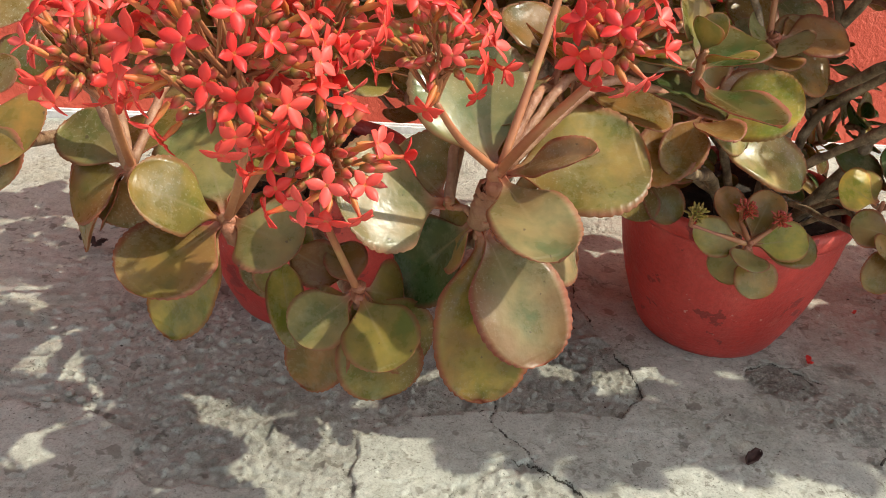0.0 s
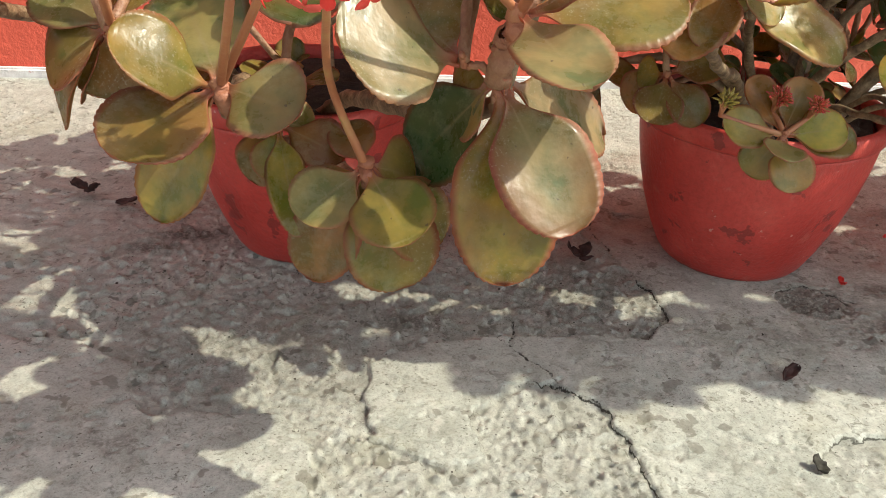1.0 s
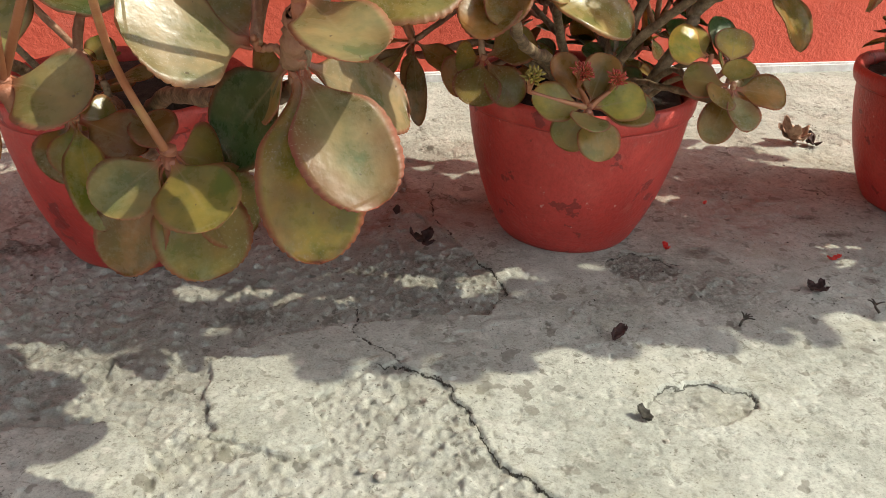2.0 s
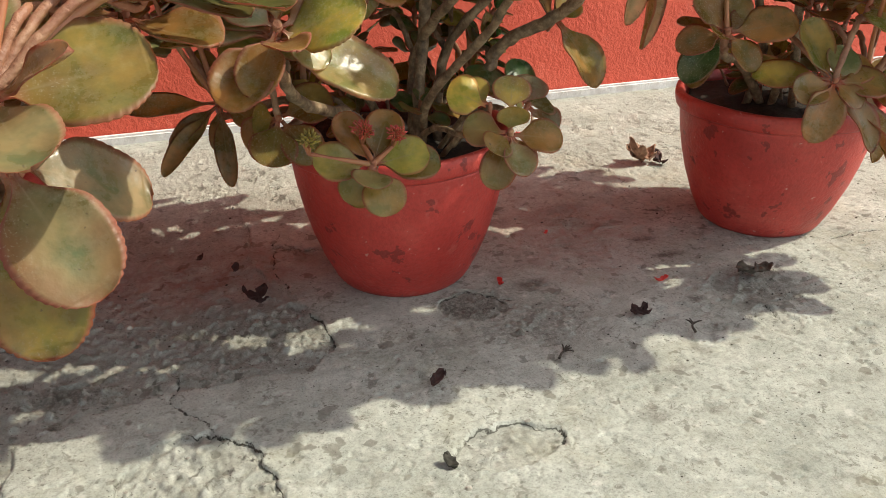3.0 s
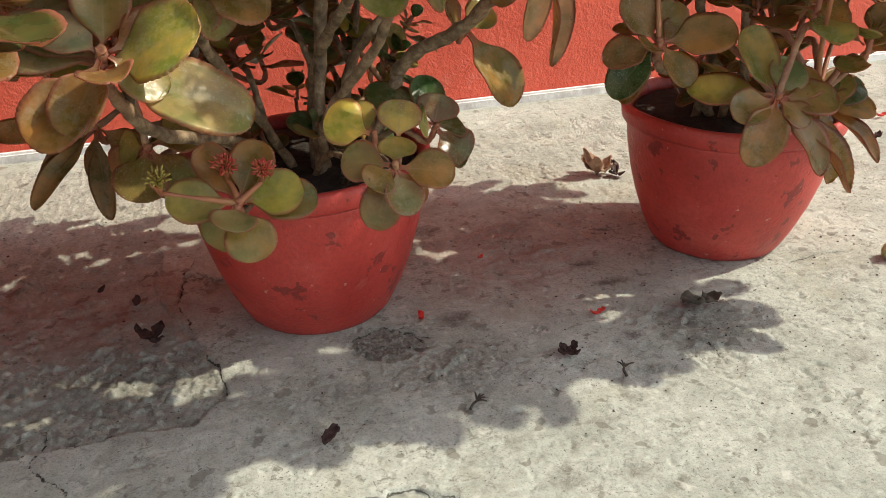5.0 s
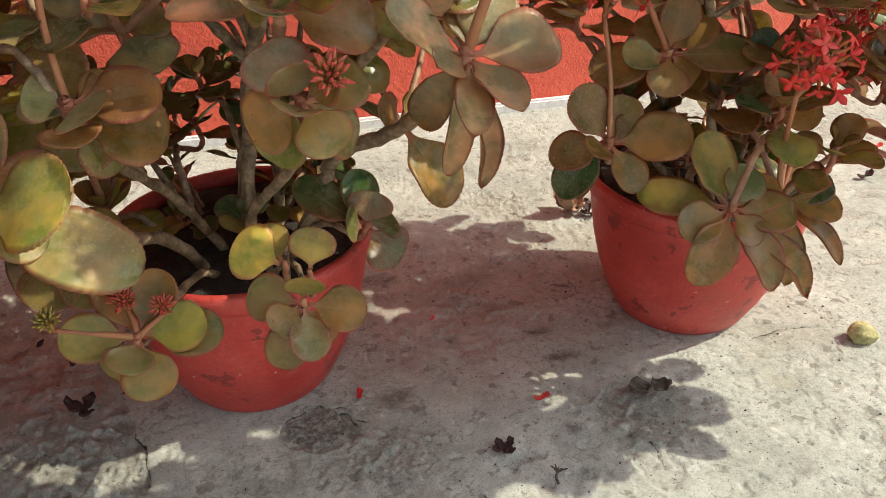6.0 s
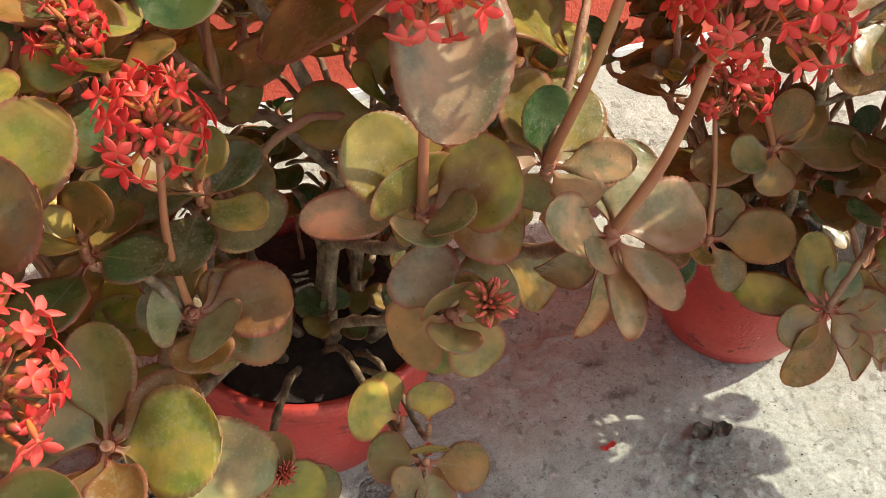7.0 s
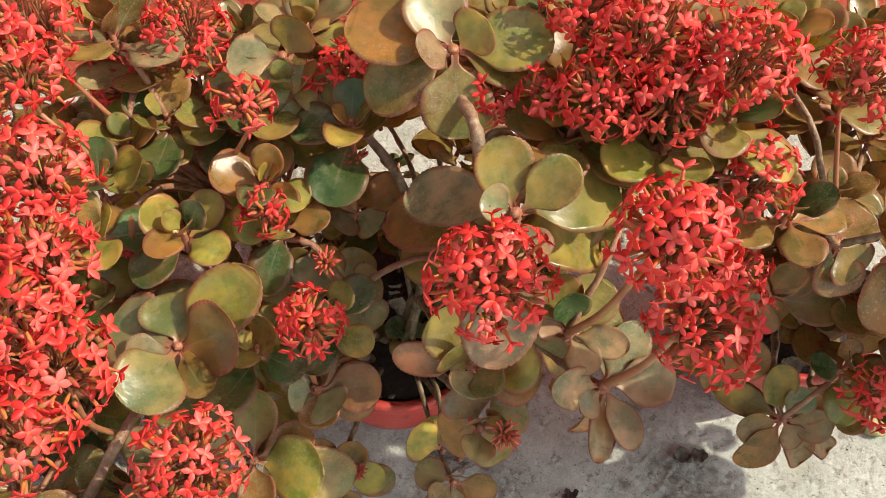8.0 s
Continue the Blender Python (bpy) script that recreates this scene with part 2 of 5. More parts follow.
    m.t.links.new(tr.outputs[0], mx.inputs[2])
    m.t.links.new(mx.outputs[0], m.out.inputs[0])
    return m.m


def mat_stem():
    """Reddish green where young, grey-brown bark at the foot: 'along' runs from foot to tip."""
    m = Mat("succulent_stem")
    p = m.place()
    along = m.attr("along")
    bark = m.ramp(m.noise(90, 5, 0.7, p), [(0.3, (0.05, 0.032, 0.017)), (0.5, (0.20, 0.138, 0.078)), (0.68, (0.42, 0.32, 0.20))])
    young = m.ramp(m.noise(60, 4, 0.6, p), [(0.3, (0.28, 0.092, 0.050)), (0.55, (0.37, 0.145, 0.075)), (0.75, (0.37, 0.21, 0.09))])
    col = m.mix(m.span(along, 0.58, 0.92), bark, young)
    m.set(Base_Color=col, Roughness=0.55, Normal=m.bump(m.math("ADD", m.noise(150, 4, 0.6, p), m.math("MULTIPLY", m.math("SINE", m.math("MULTIPLY", along, 95.0)), 0.22)), 0.8, 0.0024))
    return m.m


def mat_stalk():
    m = Mat("flower_stalk")
    p = m.place()
    col = m.ramp(m.noise(40, 4, 0.6, p), [(0.3, (0.30, 0.10, 0.048)), (0.55, (0.38, 0.155, 0.070)), (0.75, (0.40, 0.24, 0.09))])
    m.set(Base_Color=col, Roughness=0.45, Normal=m.bump(m.noise(220, 3, 0.5, p), 0.3, 0.001))
    return m.m


def mat_petal():
    m = Mat("red_petal")
    rnd, p = m.info("Random"), m.place()
    along = m.attr("along")
    col = m.ramp(rnd, [(0.0, (0.60, 0.018, 0.018)), (0.35, (0.79, 0.042, 0.031)), (0.7, (0.85, 0.082, 0.060)), (1.0, (0.87, 0.15, 0.125))])
    col = m.mix(m.math("MULTIPLY", m.noise(260, 3, 0.6, p), 0.14), col, (0.90, 0.18, 0.16))
    col = m.mix(m.span(along, 0.0, 0.065, 1.0, 0.0), col, (0.46, 0.27, 0.05))
    m.set(Base_Color=col, Roughness=0.45, Normal=m.bump(m.noise(500, 3, 0.5, p), 0.2, 0.0006))
    m.bsdf.inputs["Specular IOR Level"].default_value = 0.4
    tr = m.t.nodes.new("ShaderNodeBsdfTranslucent")
    m.put(tr.inputs["Color"], col)
    mx = m.t.nodes.new("ShaderNodeMixShader")
    mx.inputs[0].default_value = 0.22
    m.t.links.new(m.bsdf.outputs[0], mx.inputs[1])
    m.t.links.new(tr.outputs[0], mx.inputs[2])
    m.t.links.new(mx.outputs[0], m.out.inputs[0])
    return m.m


def mat_bud(name, low, high):
    m = Mat(name)
    p = m.place()
    col = m.ramp(m.attr("along"), [(0.1, low), (0.75, high)])
    col = m.mix(0.3, col, m.ramp(m.noise(200, 3, 0.6, p), [(0.3, 0.5), (0.7, 1.0)]), "MULTIPLY")
    m.set(Base_Color=col, Roughness=0.45)
    return m.m


def mat_dry(name, a, b):
    m = Mat(name)
    p = m.place()
    col = m.ramp(m.noise(130, 5, 0.7, p), [(0.3, a), (0.7, b)])
    m.set(Base_Color=col, Roughness=0.8, Normal=m.bump(m.noise(260, 4, 0.6, p), 0.6, 0.0015))
    return m.m


GROUND, WALL, WHITE, POT, SOIL = mat_ground(), mat_wall(), mat_white(), mat_pot(), mat_soil()
LEAF, STEM, STALK, PETAL = mat_leaf(), mat_stem(), mat_stalk(), mat_petal()
BUD_RED = mat_bud("red_bud", (0.26, 0.21, 0.05), (0.55, 0.06, 0.05))
BUD_GREEN = mat_bud("green_bud", (0.16, 0.15, 0.04), (0.40, 0.30, 0.06))
DRY_BROWN = mat_dry("dried_brown_leaf", (0.018, 0.008, 0.007), (0.085, 0.036, 0.028))
DRY_PALE = mat_dry("dried_pale_flower", (0.20, 0.10, 0.06), (0.50, 0.33, 0.22))
DRY_GREEN = mat_dry("wilted_green_bud", (0.16, 0.15, 0.05), (0.52, 0.47, 0.22))
CRUMB = mat_dry("dark_soil_crumb", (0.02, 0.016, 0.012), (0.09, 0.075, 0.055))
PEBBLE = mat_dry("grey_grit", (0.17, 0.155, 0.125), (0.42, 0.40, 0.34))


# ---- mesh helpers ----
def mesh_of(name, verts, faces, material, smooth=True, **attrs):
    """A mesh from computed vertices and faces, with point attributes."""
    me = bpy.data.meshes.new(name)
    me.from_pydata([tuple(v) for v in verts], [], faces)
    me.materials.append(material)
    for key, values in attrs.items():
        me.attributes.new(key, "FLOAT", "POINT").data.foreach_set("value", np.asarray(values, dtype=np.float32))
    if smooth:
        me.polygons.foreach_set("use_smooth", [True] * len(me.polygons))
    me.update()
    return me


def child(name, me, parent, m=None, label="", colour=None):
    """Links a mesh as one part under a thing or part."""
    ob = new(name, me)
    ob.parent = parent
    if m is not None:
        ob.matrix_basis = m
    if colour is not None:
        ob.color = (*colour, 1.0)
    if label:
        ob["label"] = label
    return ob


def smooth_line(points, steps):
    """Catmull-Rom curve through the points."""
    pts = [Vector(p) for p in points]
    pts = [2 * pts[0] - pts[1], *pts, 2 * pts[-1] - pts[-2]]
    out = []
    for k in range(1, len(pts) - 2):
        a, b, c, d = pts[k - 1 : k + 3]
        for s in range(steps):
            t = s / steps
            out.append(0.5 * (2 * b + (c - a) * t + (2 * a - 5 * b + 4 * c - d) * t * t + (3 * b - a - 3 * c + d) * t ** 3))
    out.append(pts[-2])
    return out


class Heap:
    """Collects vertices and faces of one mesh."""

    def __init__(self):
        self.v, self.f, self.along = [], [], []

    def tube(self, line, r0, r1, sides=8, a0=0.0, a1=1.0, knots=0.0, cap=True):
        n = len(line)
        start = len(self.v)
        tangent = (line[1] - line[0]).normalized()
        side = tangent.orthogonal().normalized()
        for k, p in enumerate(line):
            t = (line[min(k + 1, n - 1)] - line[max(k - 1, 0)]).normalized()
            side = (side - t * side.dot(t)).normalized()
            up = t.cross(side)
            f = k / (n - 1)
            r = r0 + (r1 - r0) * f
            r *= 1 + knots * (1.0 if k % 4 == 0 else -0.15) + 0.7 * knots * math.sin(k * 2.3 + start)
            for s in range(sides):
                a = 2 * math.pi * s / sides
                self.v.append(p + (side * math.cos(a) + up * math.sin(a)) * r)
                self.along.append(a0 + (a1 - a0) * f)
        for k in range(n - 1):
            for s in range(sides):
                i, j = start + k * sides + s, start + k * sides + (s + 1) % sides
                self.f.append((i, j, j + sides, i + sides))
        if cap:
            self.f.append(tuple(start + (n - 1) * sides + s for s in range(sides)))
            self.f.append(tuple(start + s for s in reversed(range(sides))))

    def pod(self, base, way, length, r, sides=5, rings=(0.0, 0.35, 0.75, 1.0), fat=(0.45, 1.0, 0.7, 0.05)):
        """A small pointed bud."""
        start = len(self.v)
        way = way.normalized()
        side = way.orthogonal().normalized()
        up = way.cross(side)
        for q, w in zip(rings, fat):
            for s in range(sides):
                a = 2 * math.pi * s / sides
                self.v.append(base + way * length * q + (side * math.cos(a) + up * math.sin(a)) * r * w)
                self.along.append(q)
        for k in range(len(rings) - 1):
            for s in range(sides):
                i, j = start + k * sides + s, start + k * sides + (s + 1) % sides
                self.f.append((i, j, j + sides, i + sides))
        self.f.append(tuple(start + s for s in reversed(range(sides))))

    def mesh(self, name, material, smooth=True):
        return mesh_of(name, self.v, self.f, material, smooth, along=self.along)


_table = np.random.RandomState(11).rand(256, 256)


def lattice(x, y):
    """Smooth value noise from 0 to 1 on arrays."""
    xi, yi = np.floor(x).astype(int), np.floor(y).astype(int)
    fx, fy = x - xi, y - yi
    fx, fy = fx * fx * (3 - 2 * fx), fy * fy * (3 - 2 * fy)
    g = lambda a, b: _table[a % 256, b % 256]  # noqa: E731
    return (g(xi, yi) * (1 - fx) + g(xi + 1, yi) * fx) * (1 - fy) + (g(xi, yi + 1) * (1 - fx) + g(xi + 1, yi + 1) * fx) * fy


def cloud(x, y, size, octaves=4):
    out, amp, total = 0.0, 1.0, 0.0
    for k in range(octaves):
        out = out + amp * lattice(x / size + 17.3 * k, y / size - 9.1 * k)
        total += amp
        amp, size = amp * 0.5, size * 0.5
    return out / total


def inside(x, y, poly):
    """Signed distance to a polygon, positive inside."""
    best, within = np.full(x.shape, 1e9), np.zeros(x.shape, bool)
    for (ax, ay), (bx, by) in zip(poly, poly[1:] + poly[:1]):
        ex, ey = bx - ax, by - ay
        t = np.clip(((x - ax) * ex + (y - ay) * ey) / (ex * ex + ey * ey), 0, 1)
        best = np.minimum(best, np.hypot(x - ax - t * ex, y - ay - t * ey))
        cross = (ay > y) != (by > y)
        with np.errstate(divide="ignore", invalid="ignore"):
            within ^= cross & (x < (bx - ax) * (y - ay) / (by - ay) + ax)
    return np.where(within, best, -best)


# ---- ground: a cement floor whose skim coat has flaked away in places ----
def stretch(stops):
    """Coordinates from stops of (place, spacing), with that spacing up to the next stop."""
    out = []
    for (a, step), (b, _) in zip(stops, stops[1:]):
        out += list(np.linspace(a, b, max(1, round((b - a) / step)), endpoint=False))
    return np.array(out + [stops[-1][0]])


def wall_line(x):
    return 1.158 + 0.075 * x


def build_ground():
    xs = stretch([(-60, 20), (-8, 2), (-1.4, 0.05), (-0.6, 0.005), (-0.30, 0.0013), (0.42, 0.0017), (0.90, 0.006), (1.5, 0.05), (8, 2), (60, 20), (60, 1)])
    ys = stretch([(-60, 20), (-8, 1), (-0.4, 0.03), (0.27, 0.0012), (0.62, 0.0022), (0.8, 0.0042), (1.0, 0.008), (1.30, 0.2), (2.5, 2), (8, 13), (60, 1)])
    gx, gy = np.meshgrid(xs, ys)
    x, y = gx.ravel(), gy.ravel()
    wx = x + 0.016 * (cloud(x, y, 0.035) - 0.5) + 0.007 * (cloud(x, y, 0.007) - 0.5)
    wy = y + 0.016 * (cloud(x + 5, y + 3, 0.035) - 0.5) + 0.006 * (cloud(x + 2, y + 8, 0.008) - 0.5)
    left = [(-60, 0.50), (-0.26, 0.481), (-0.205, 0.456), (-0.191, 0.413), (-0.175, 0.402), (-0.09, 0.40), (-0.067, 0.375), (-0.055, 0.30), (-0.05, -60), (-60, -60)]
    mid = [(-0.033, 0.464), (-0.03, 0.40), (-0.029, 0.379), (0.002, 0.37), (0.02, 0.357), (0.048, 0.372), (0.035, 0.411), (0.063, 0.444), (0.098, 0.452), (0.06, 0.50), (0.0, 0.49)]
    right = [(0.085, 0.46), (0.118, 0.434), (0.131, 0.418), (0.136, 0.393), (0.139, 0.37), (0.148, 0.335), (0.178, 0.309), (0.25, 0.24), (0.3, -60), (60, -60), (60, 3), (0.1, 3), (0.14, 0.72), (0.172, 0.636), (0.187, 0.596), (0.203, 0.561), (0.202, 0.535), (0.178, 0.51), (0.14, 0.515), (0.06, 0.50)]
    d = np.maximum.reduce([inside(wx, wy, q) for q in (left, mid, right)])
    fine = np.zeros(x.shape)
    for cx, cy, rx, ry, even in ((0.335, 0.575, 0.032, 0.024, 0.0), (0.303, 0.38, 0.041, 0.025, 0.5), (0.605, 0.545, 0.040, 0.030, 0.2), (0.588, 0.478, 0.018, 0.026, 0.7)):
        e = np.hypot((wx - cx) / rx, (wy - cy) / ry) - 1
        d = np.minimum(d, e * min(rx, ry))
        fine = np.where(e < 0.4, even, fine)
    faded = cloud(x + 1.3, y, 0.045, 6)
    d = np.where(y > 0.70, np.minimum(d, (0.64 - faded) * 0.05), d)
    d = np.where((y < 0.16) | (y > 1.1) | (x > 1.5) | (x < -0.62 + 0.25 * (cloud(x, y, 0.12) - 0.5)), 0.03, d)
    skin = np.clip(d / 0.0026 + 0.6, 0, 1)
    skin = skin * skin * (3 - 2 * skin)
    near = np.abs(x) < 2
    thick = 0.0017 + 0.0010 / (1 + np.exp((x - 0.30) / 0.05)) / (1 + np.exp((y - 0.64) / 0.03)) + 0.0006 / (1 + np.exp((x - 0.5) / 0.04))
    grit = (cloud(x, y, 0.011, 3) - 0.5) * (1 - 0.8 * fine)
    lumps = np.clip(cloud(x + 3, y + 1, 0.0065, 2) - 0.52, 0, 1) * (1 - 0.9 * fine)
    dents = np.clip(cloud(x + 13, y + 5, 0.006, 2) - 0.60, 0, 1) * (1 - 0.9 * fine)
    crumb = cloud(x + 2, y + 11, 0.0045, 2) * (1 - 0.8 * fine)
    pocks = np.clip(cloud(x + 7, y + 2, 0.006, 2) - 0.66, 0, 1)
    top = thick + 0.0010 * (cloud(x, y, 0.06) - 0.5) + 0.0006 * (cloud(x, y, 0.009, 3) - 0.5) - 0.006 * pocks
    z = skin * top + (1 - skin) * (0.0030 * grit + 0.012 * lumps - 0.008 * dents + 0.0030 * (crumb - 0.5) - 0.0004) * np.clip(thick / 0.0034, 0, 1)
    # thin flakes gone from the skin, more of them farther along the floor
    flake = np.clip((cloud(x + 9, y + 4, 0.014, 5) - 0.60 - 0.05 / (1 + np.exp((x - 0.45) / 0.03))) * 110, 0, 1) * skin * near
    flake *= np.clip((cloud(x + 21, y + 6, 0.11, 2) - 0.42 + 0.25 * np.clip(x - 0.7, 0, 0.4)) * 8, 0, 1)
    z -= 0.0012 * flake
    broken = np.exp(-(((x - 0.60) / 0.05) ** 2 + ((y - 0.53) / 0.045) ** 2)) + np.exp(-(((x - 0.38) / 0.05) ** 2 + ((y - 0.535) / 0.035) ** 2)) + 0.7 * np.exp(-(((x - 0.50) / 0.06) ** 2 + ((y - 0.72) / 0.08) ** 2))
    z += broken * (0.009 * np.clip(cloud(x + 31, y + 8, 0.007, 2) - 0.50, 0, 1) - 0.006 * np.clip(cloud(x + 17, y + 3, 0.010, 3) - 0.52, 0, 1))
    worn = 0.35 * flake
    # dark line along parts of the coat's edge: crack dirt plus painted step shade
    crack_shade = np.clip(5.0 * cloud(x, y, 0.05, 3) - 2.3, 0, 1)
    crack_shade = np.where(np.hypot((x - 0.303) / 0.05, (y - 0.392) / 0.03) < 1.0, np.maximum(crack_shade, 0.95), crack_shade)
    crack_shade = np.where((np.abs(inside(wx, wy, right)) < 0.008) & (x < 0.24) & (y < 0.60), np.maximum(crack_shade, 0.95), crack_shade * 0.4)
    # shade of each hollow's far right rim, put in as a dark line
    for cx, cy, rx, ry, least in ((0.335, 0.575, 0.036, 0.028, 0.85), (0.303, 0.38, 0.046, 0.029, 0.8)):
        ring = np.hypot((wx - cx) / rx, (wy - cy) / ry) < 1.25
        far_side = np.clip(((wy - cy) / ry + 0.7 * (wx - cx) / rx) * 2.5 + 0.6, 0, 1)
        crack_shade = np.where(ring, np.maximum(crack_shade, least * far_side * np.clip(9 * cloud(x + 4, y, 0.012, 3) - 3.4, 0, 1)), crack_shade)
    z -= 0.0016 * np.exp(-((d + 0.0006) / 0.0009) ** 2) * crack_shade
    hair = np.full(x.shape, 1.0)
    for line in ([(0.172, 0.64), (0.16, 0.70), (0.175, 0.78)], [(0.10, 0.45), (0.07, 0.49), (0.075, 0.53)], [(0.50, 0.90), (0.56, 0.885), (0.62, 0.86)], [(0.75, 0.612), (0.785, 0.618), (0.82, 0.61)], [(0.336, 0.60), (0.36, 0.598), (0.37, 0.575)], [(0.86, 0.53), (0.90, 0.515), (0.93, 0.49)], [(0.82, 0.67), (0.83, 0.64)], [(0.58, 0.52), (0.598, 0.50), (0.595, 0.47)]):
        for (ax, ay), (bx, by) in zip(line, line[1:]):
            ex, ey = bx - ax, by - ay
            t = np.clip(((wx - ax) * ex + (wy - ay) * ey) / (ex * ex + ey * ey), 0, 1)
            hair = np.minimum(hair, np.hypot(wx - ax - t * ex, wy - ay - t * ey))
    z -= 0.0016 * np.exp(-(hair / 0.0015) ** 2)
    z = np.where(near, z, 0)
    rise, hair = np.clip(d * 1000, -30, 30), np.clip(hair * 1000, 0, 30)
    # red stains, with the red bounce of the wall painted into the same tint
    red = np.zeros(x.shape)
    for cx, cy, rx, ry, s in ((0.10, 0.70, 0.13, 0.08, 1.0), (0.47, 0.70, 0.10, 0.12, 0.7), (0.36, 0.85, 0.2, 0.07, 0.5), (-0.2, 0.72, 0.12, 0.08, 0.4)):
        red = np.maximum(red, s * np.clip(1.3 - np.hypot((wx - cx) / rx, (wy - cy) / ry), 0, 1))
    dark = np.zeros(x.shape)
    for cx, cy, rx, ry, s in ((-0.215, 0.66, 0.03, 0.012, 1), (-0.24, 0.63, 0.025, 0.01, 0.8), (0.53, 0.485, 0.010, 0.008, 0.7), (0.605, 0.54, 0.04, 0.036, 0.55), (0.56, 0.62, 0.016, 0.007, 0.9), (0.54, 0.53, 0.008, 0.006, 0.9), (0.40, 0.60, 0.014, 0.01, 0.9), (0.55, 0.66, 0.012, 0.006, 0.8), (-0.01, 0.525, 0.03, 0.02, 0.8), (0.43, 0.50, 0.01, 0.006, 0.6), (0.36, 0.72, 0.03, 0.05, 0.5), (0.335, 0.575, 0.034, 0.025, 0.85), (0.41, 0.78, 0.02, 0.012, 0.7), (-0.19, 0.37, 0.02, 0.014, 0.5), (0.385, 0.525, 0.055, 0.034, 0.62), (0.42, 0.385, 0.014, 0.009, 0.45), (0.465, 0.375, 0.012, 0.010, 0.45), (0.47, 0.435, 0.013, 0.006, 0.5), (0.50, 0.455, 0.010, 0.006, 0.45), (0.60, 0.42, 0.012, 0.007, 0.35), (0.70, 0.45, 0.014, 0.008, 0.35), (0.30, 0.52, 0.03, 0.012, 0.4), (-0.12, 0.475, 0.10, 0.06, 0.42), (-0.03, 0.55, 0.10, 0.05, 0.35), (0.13, 0.57, 0.08, 0.06, 0.5), (0.0, 0.80, 0.13, 0.06, 0.4), (0.13, 0.84, 0.09, 0.05, 0.35), (0.40, 0.74, 0.03, 0.015, 0.45), (0.50, 0.76, 0.03, 0.012, 0.35)):
        dark = np.maximum(dark, s * np.clip(1.6 - 1.1 * np.hypot((wx - cx) / rx, (wy - cy) / ry), 0, 1))
    nx, ny = len(xs), len(ys)
    i = np.arange(nx * ny).reshape(ny, nx)
    quads = np.stack([i[:-1, :-1], i[:-1, 1:], i[1:, 1:], i[1:, :-1]], -1).reshape(-1, 4)
    me = mesh_of("ground", np.stack([x, y, z], 1).tolist(), quads.tolist(), GROUND, True, rise=rise, hair=hair, crack_shade=crack_shade, fine=fine, worn=worn, red=red, dark=dark)
    return tagged(new("ground", me), "weathered grey cement floor with flaked patches", "floor", kind="structure")


ground = build_ground()


# ---- wall ----
def slab(x0, x1, y0, y1, z0, z1, name, material, edge=0.004):
    bm = bmesh.new()
    bmesh.ops.create_cube(bm, size=1.0)
    for v in bm.verts:
        v.co = Vector((x0 + (v.co.x + 0.5) * (x1 - x0), y0 + (v.co.y + 0.5) * (y1 - y0), z0 + (v.co.z + 0.5) * (z1 - z0)))
    bmesh.ops.bevel(bm, geom=bm.edges[:], offset=edge, segments=2, affect="EDGES")
    me = bpy.data.meshes.new(name)
    bm.to_mesh(me)
    bm.free()
    me.materials.append(material)
    return me


TURN_WALL = Matrix.Translation((0, wall_line(0), 0)) @ Matrix.Rotation(math.atan(0.075), 4, "Z")
wall = tagged(new("wall_north", slab(-12, 12, 0.0, 0.2, -0.02, 1.9, "wall_north", WALL)), "rough red painted plaster wall", "wall", kind="structure")
wall.matrix_world = TURN_WALL
base = tagged(new("baseboard", slab(-12, 12, -0.012, 0.0, -0.02, 0.016, "baseboard", WHITE, 0.003)), "chipped white painted strip at the foot of the wall", "trim", kind="structure")
base.matrix_world = TURN_WALL


# ---- pots ----
def lathe(profile, sides, name, material, wobble=0.0, seed=0):
    rnd = random.Random(seed)
    ph = [rnd.uniform(0, 6.28) for _ in range(3)]
    verts, faces = [], []
    for r, z in profile:
        for s in range(sides):
            a = 2 * math.pi * s / sides
            w = 1 + wobble * (math.sin(2 * a + ph[0]) + 0.6 * math.sin(3 * a + ph[1] + z * 20))
            verts.append((r * w * math.cos(a), r * w * math.sin(a), z + wobble * 0.03 * math.sin(2 * a + ph[2])))
    for k in range(len(profile) - 1):
        for s in range(sides):
            i, j = k * sides + s, k * sides + (s + 1) % sides
            faces.append((i, j, j + sides, i + sides))
    faces.append(tuple(reversed(range(sides))))
    last = (len(profile) - 1) * sides
    faces.append(tuple(last + s for s in range(sides)))
    return mesh_of(name, verts, faces, material)


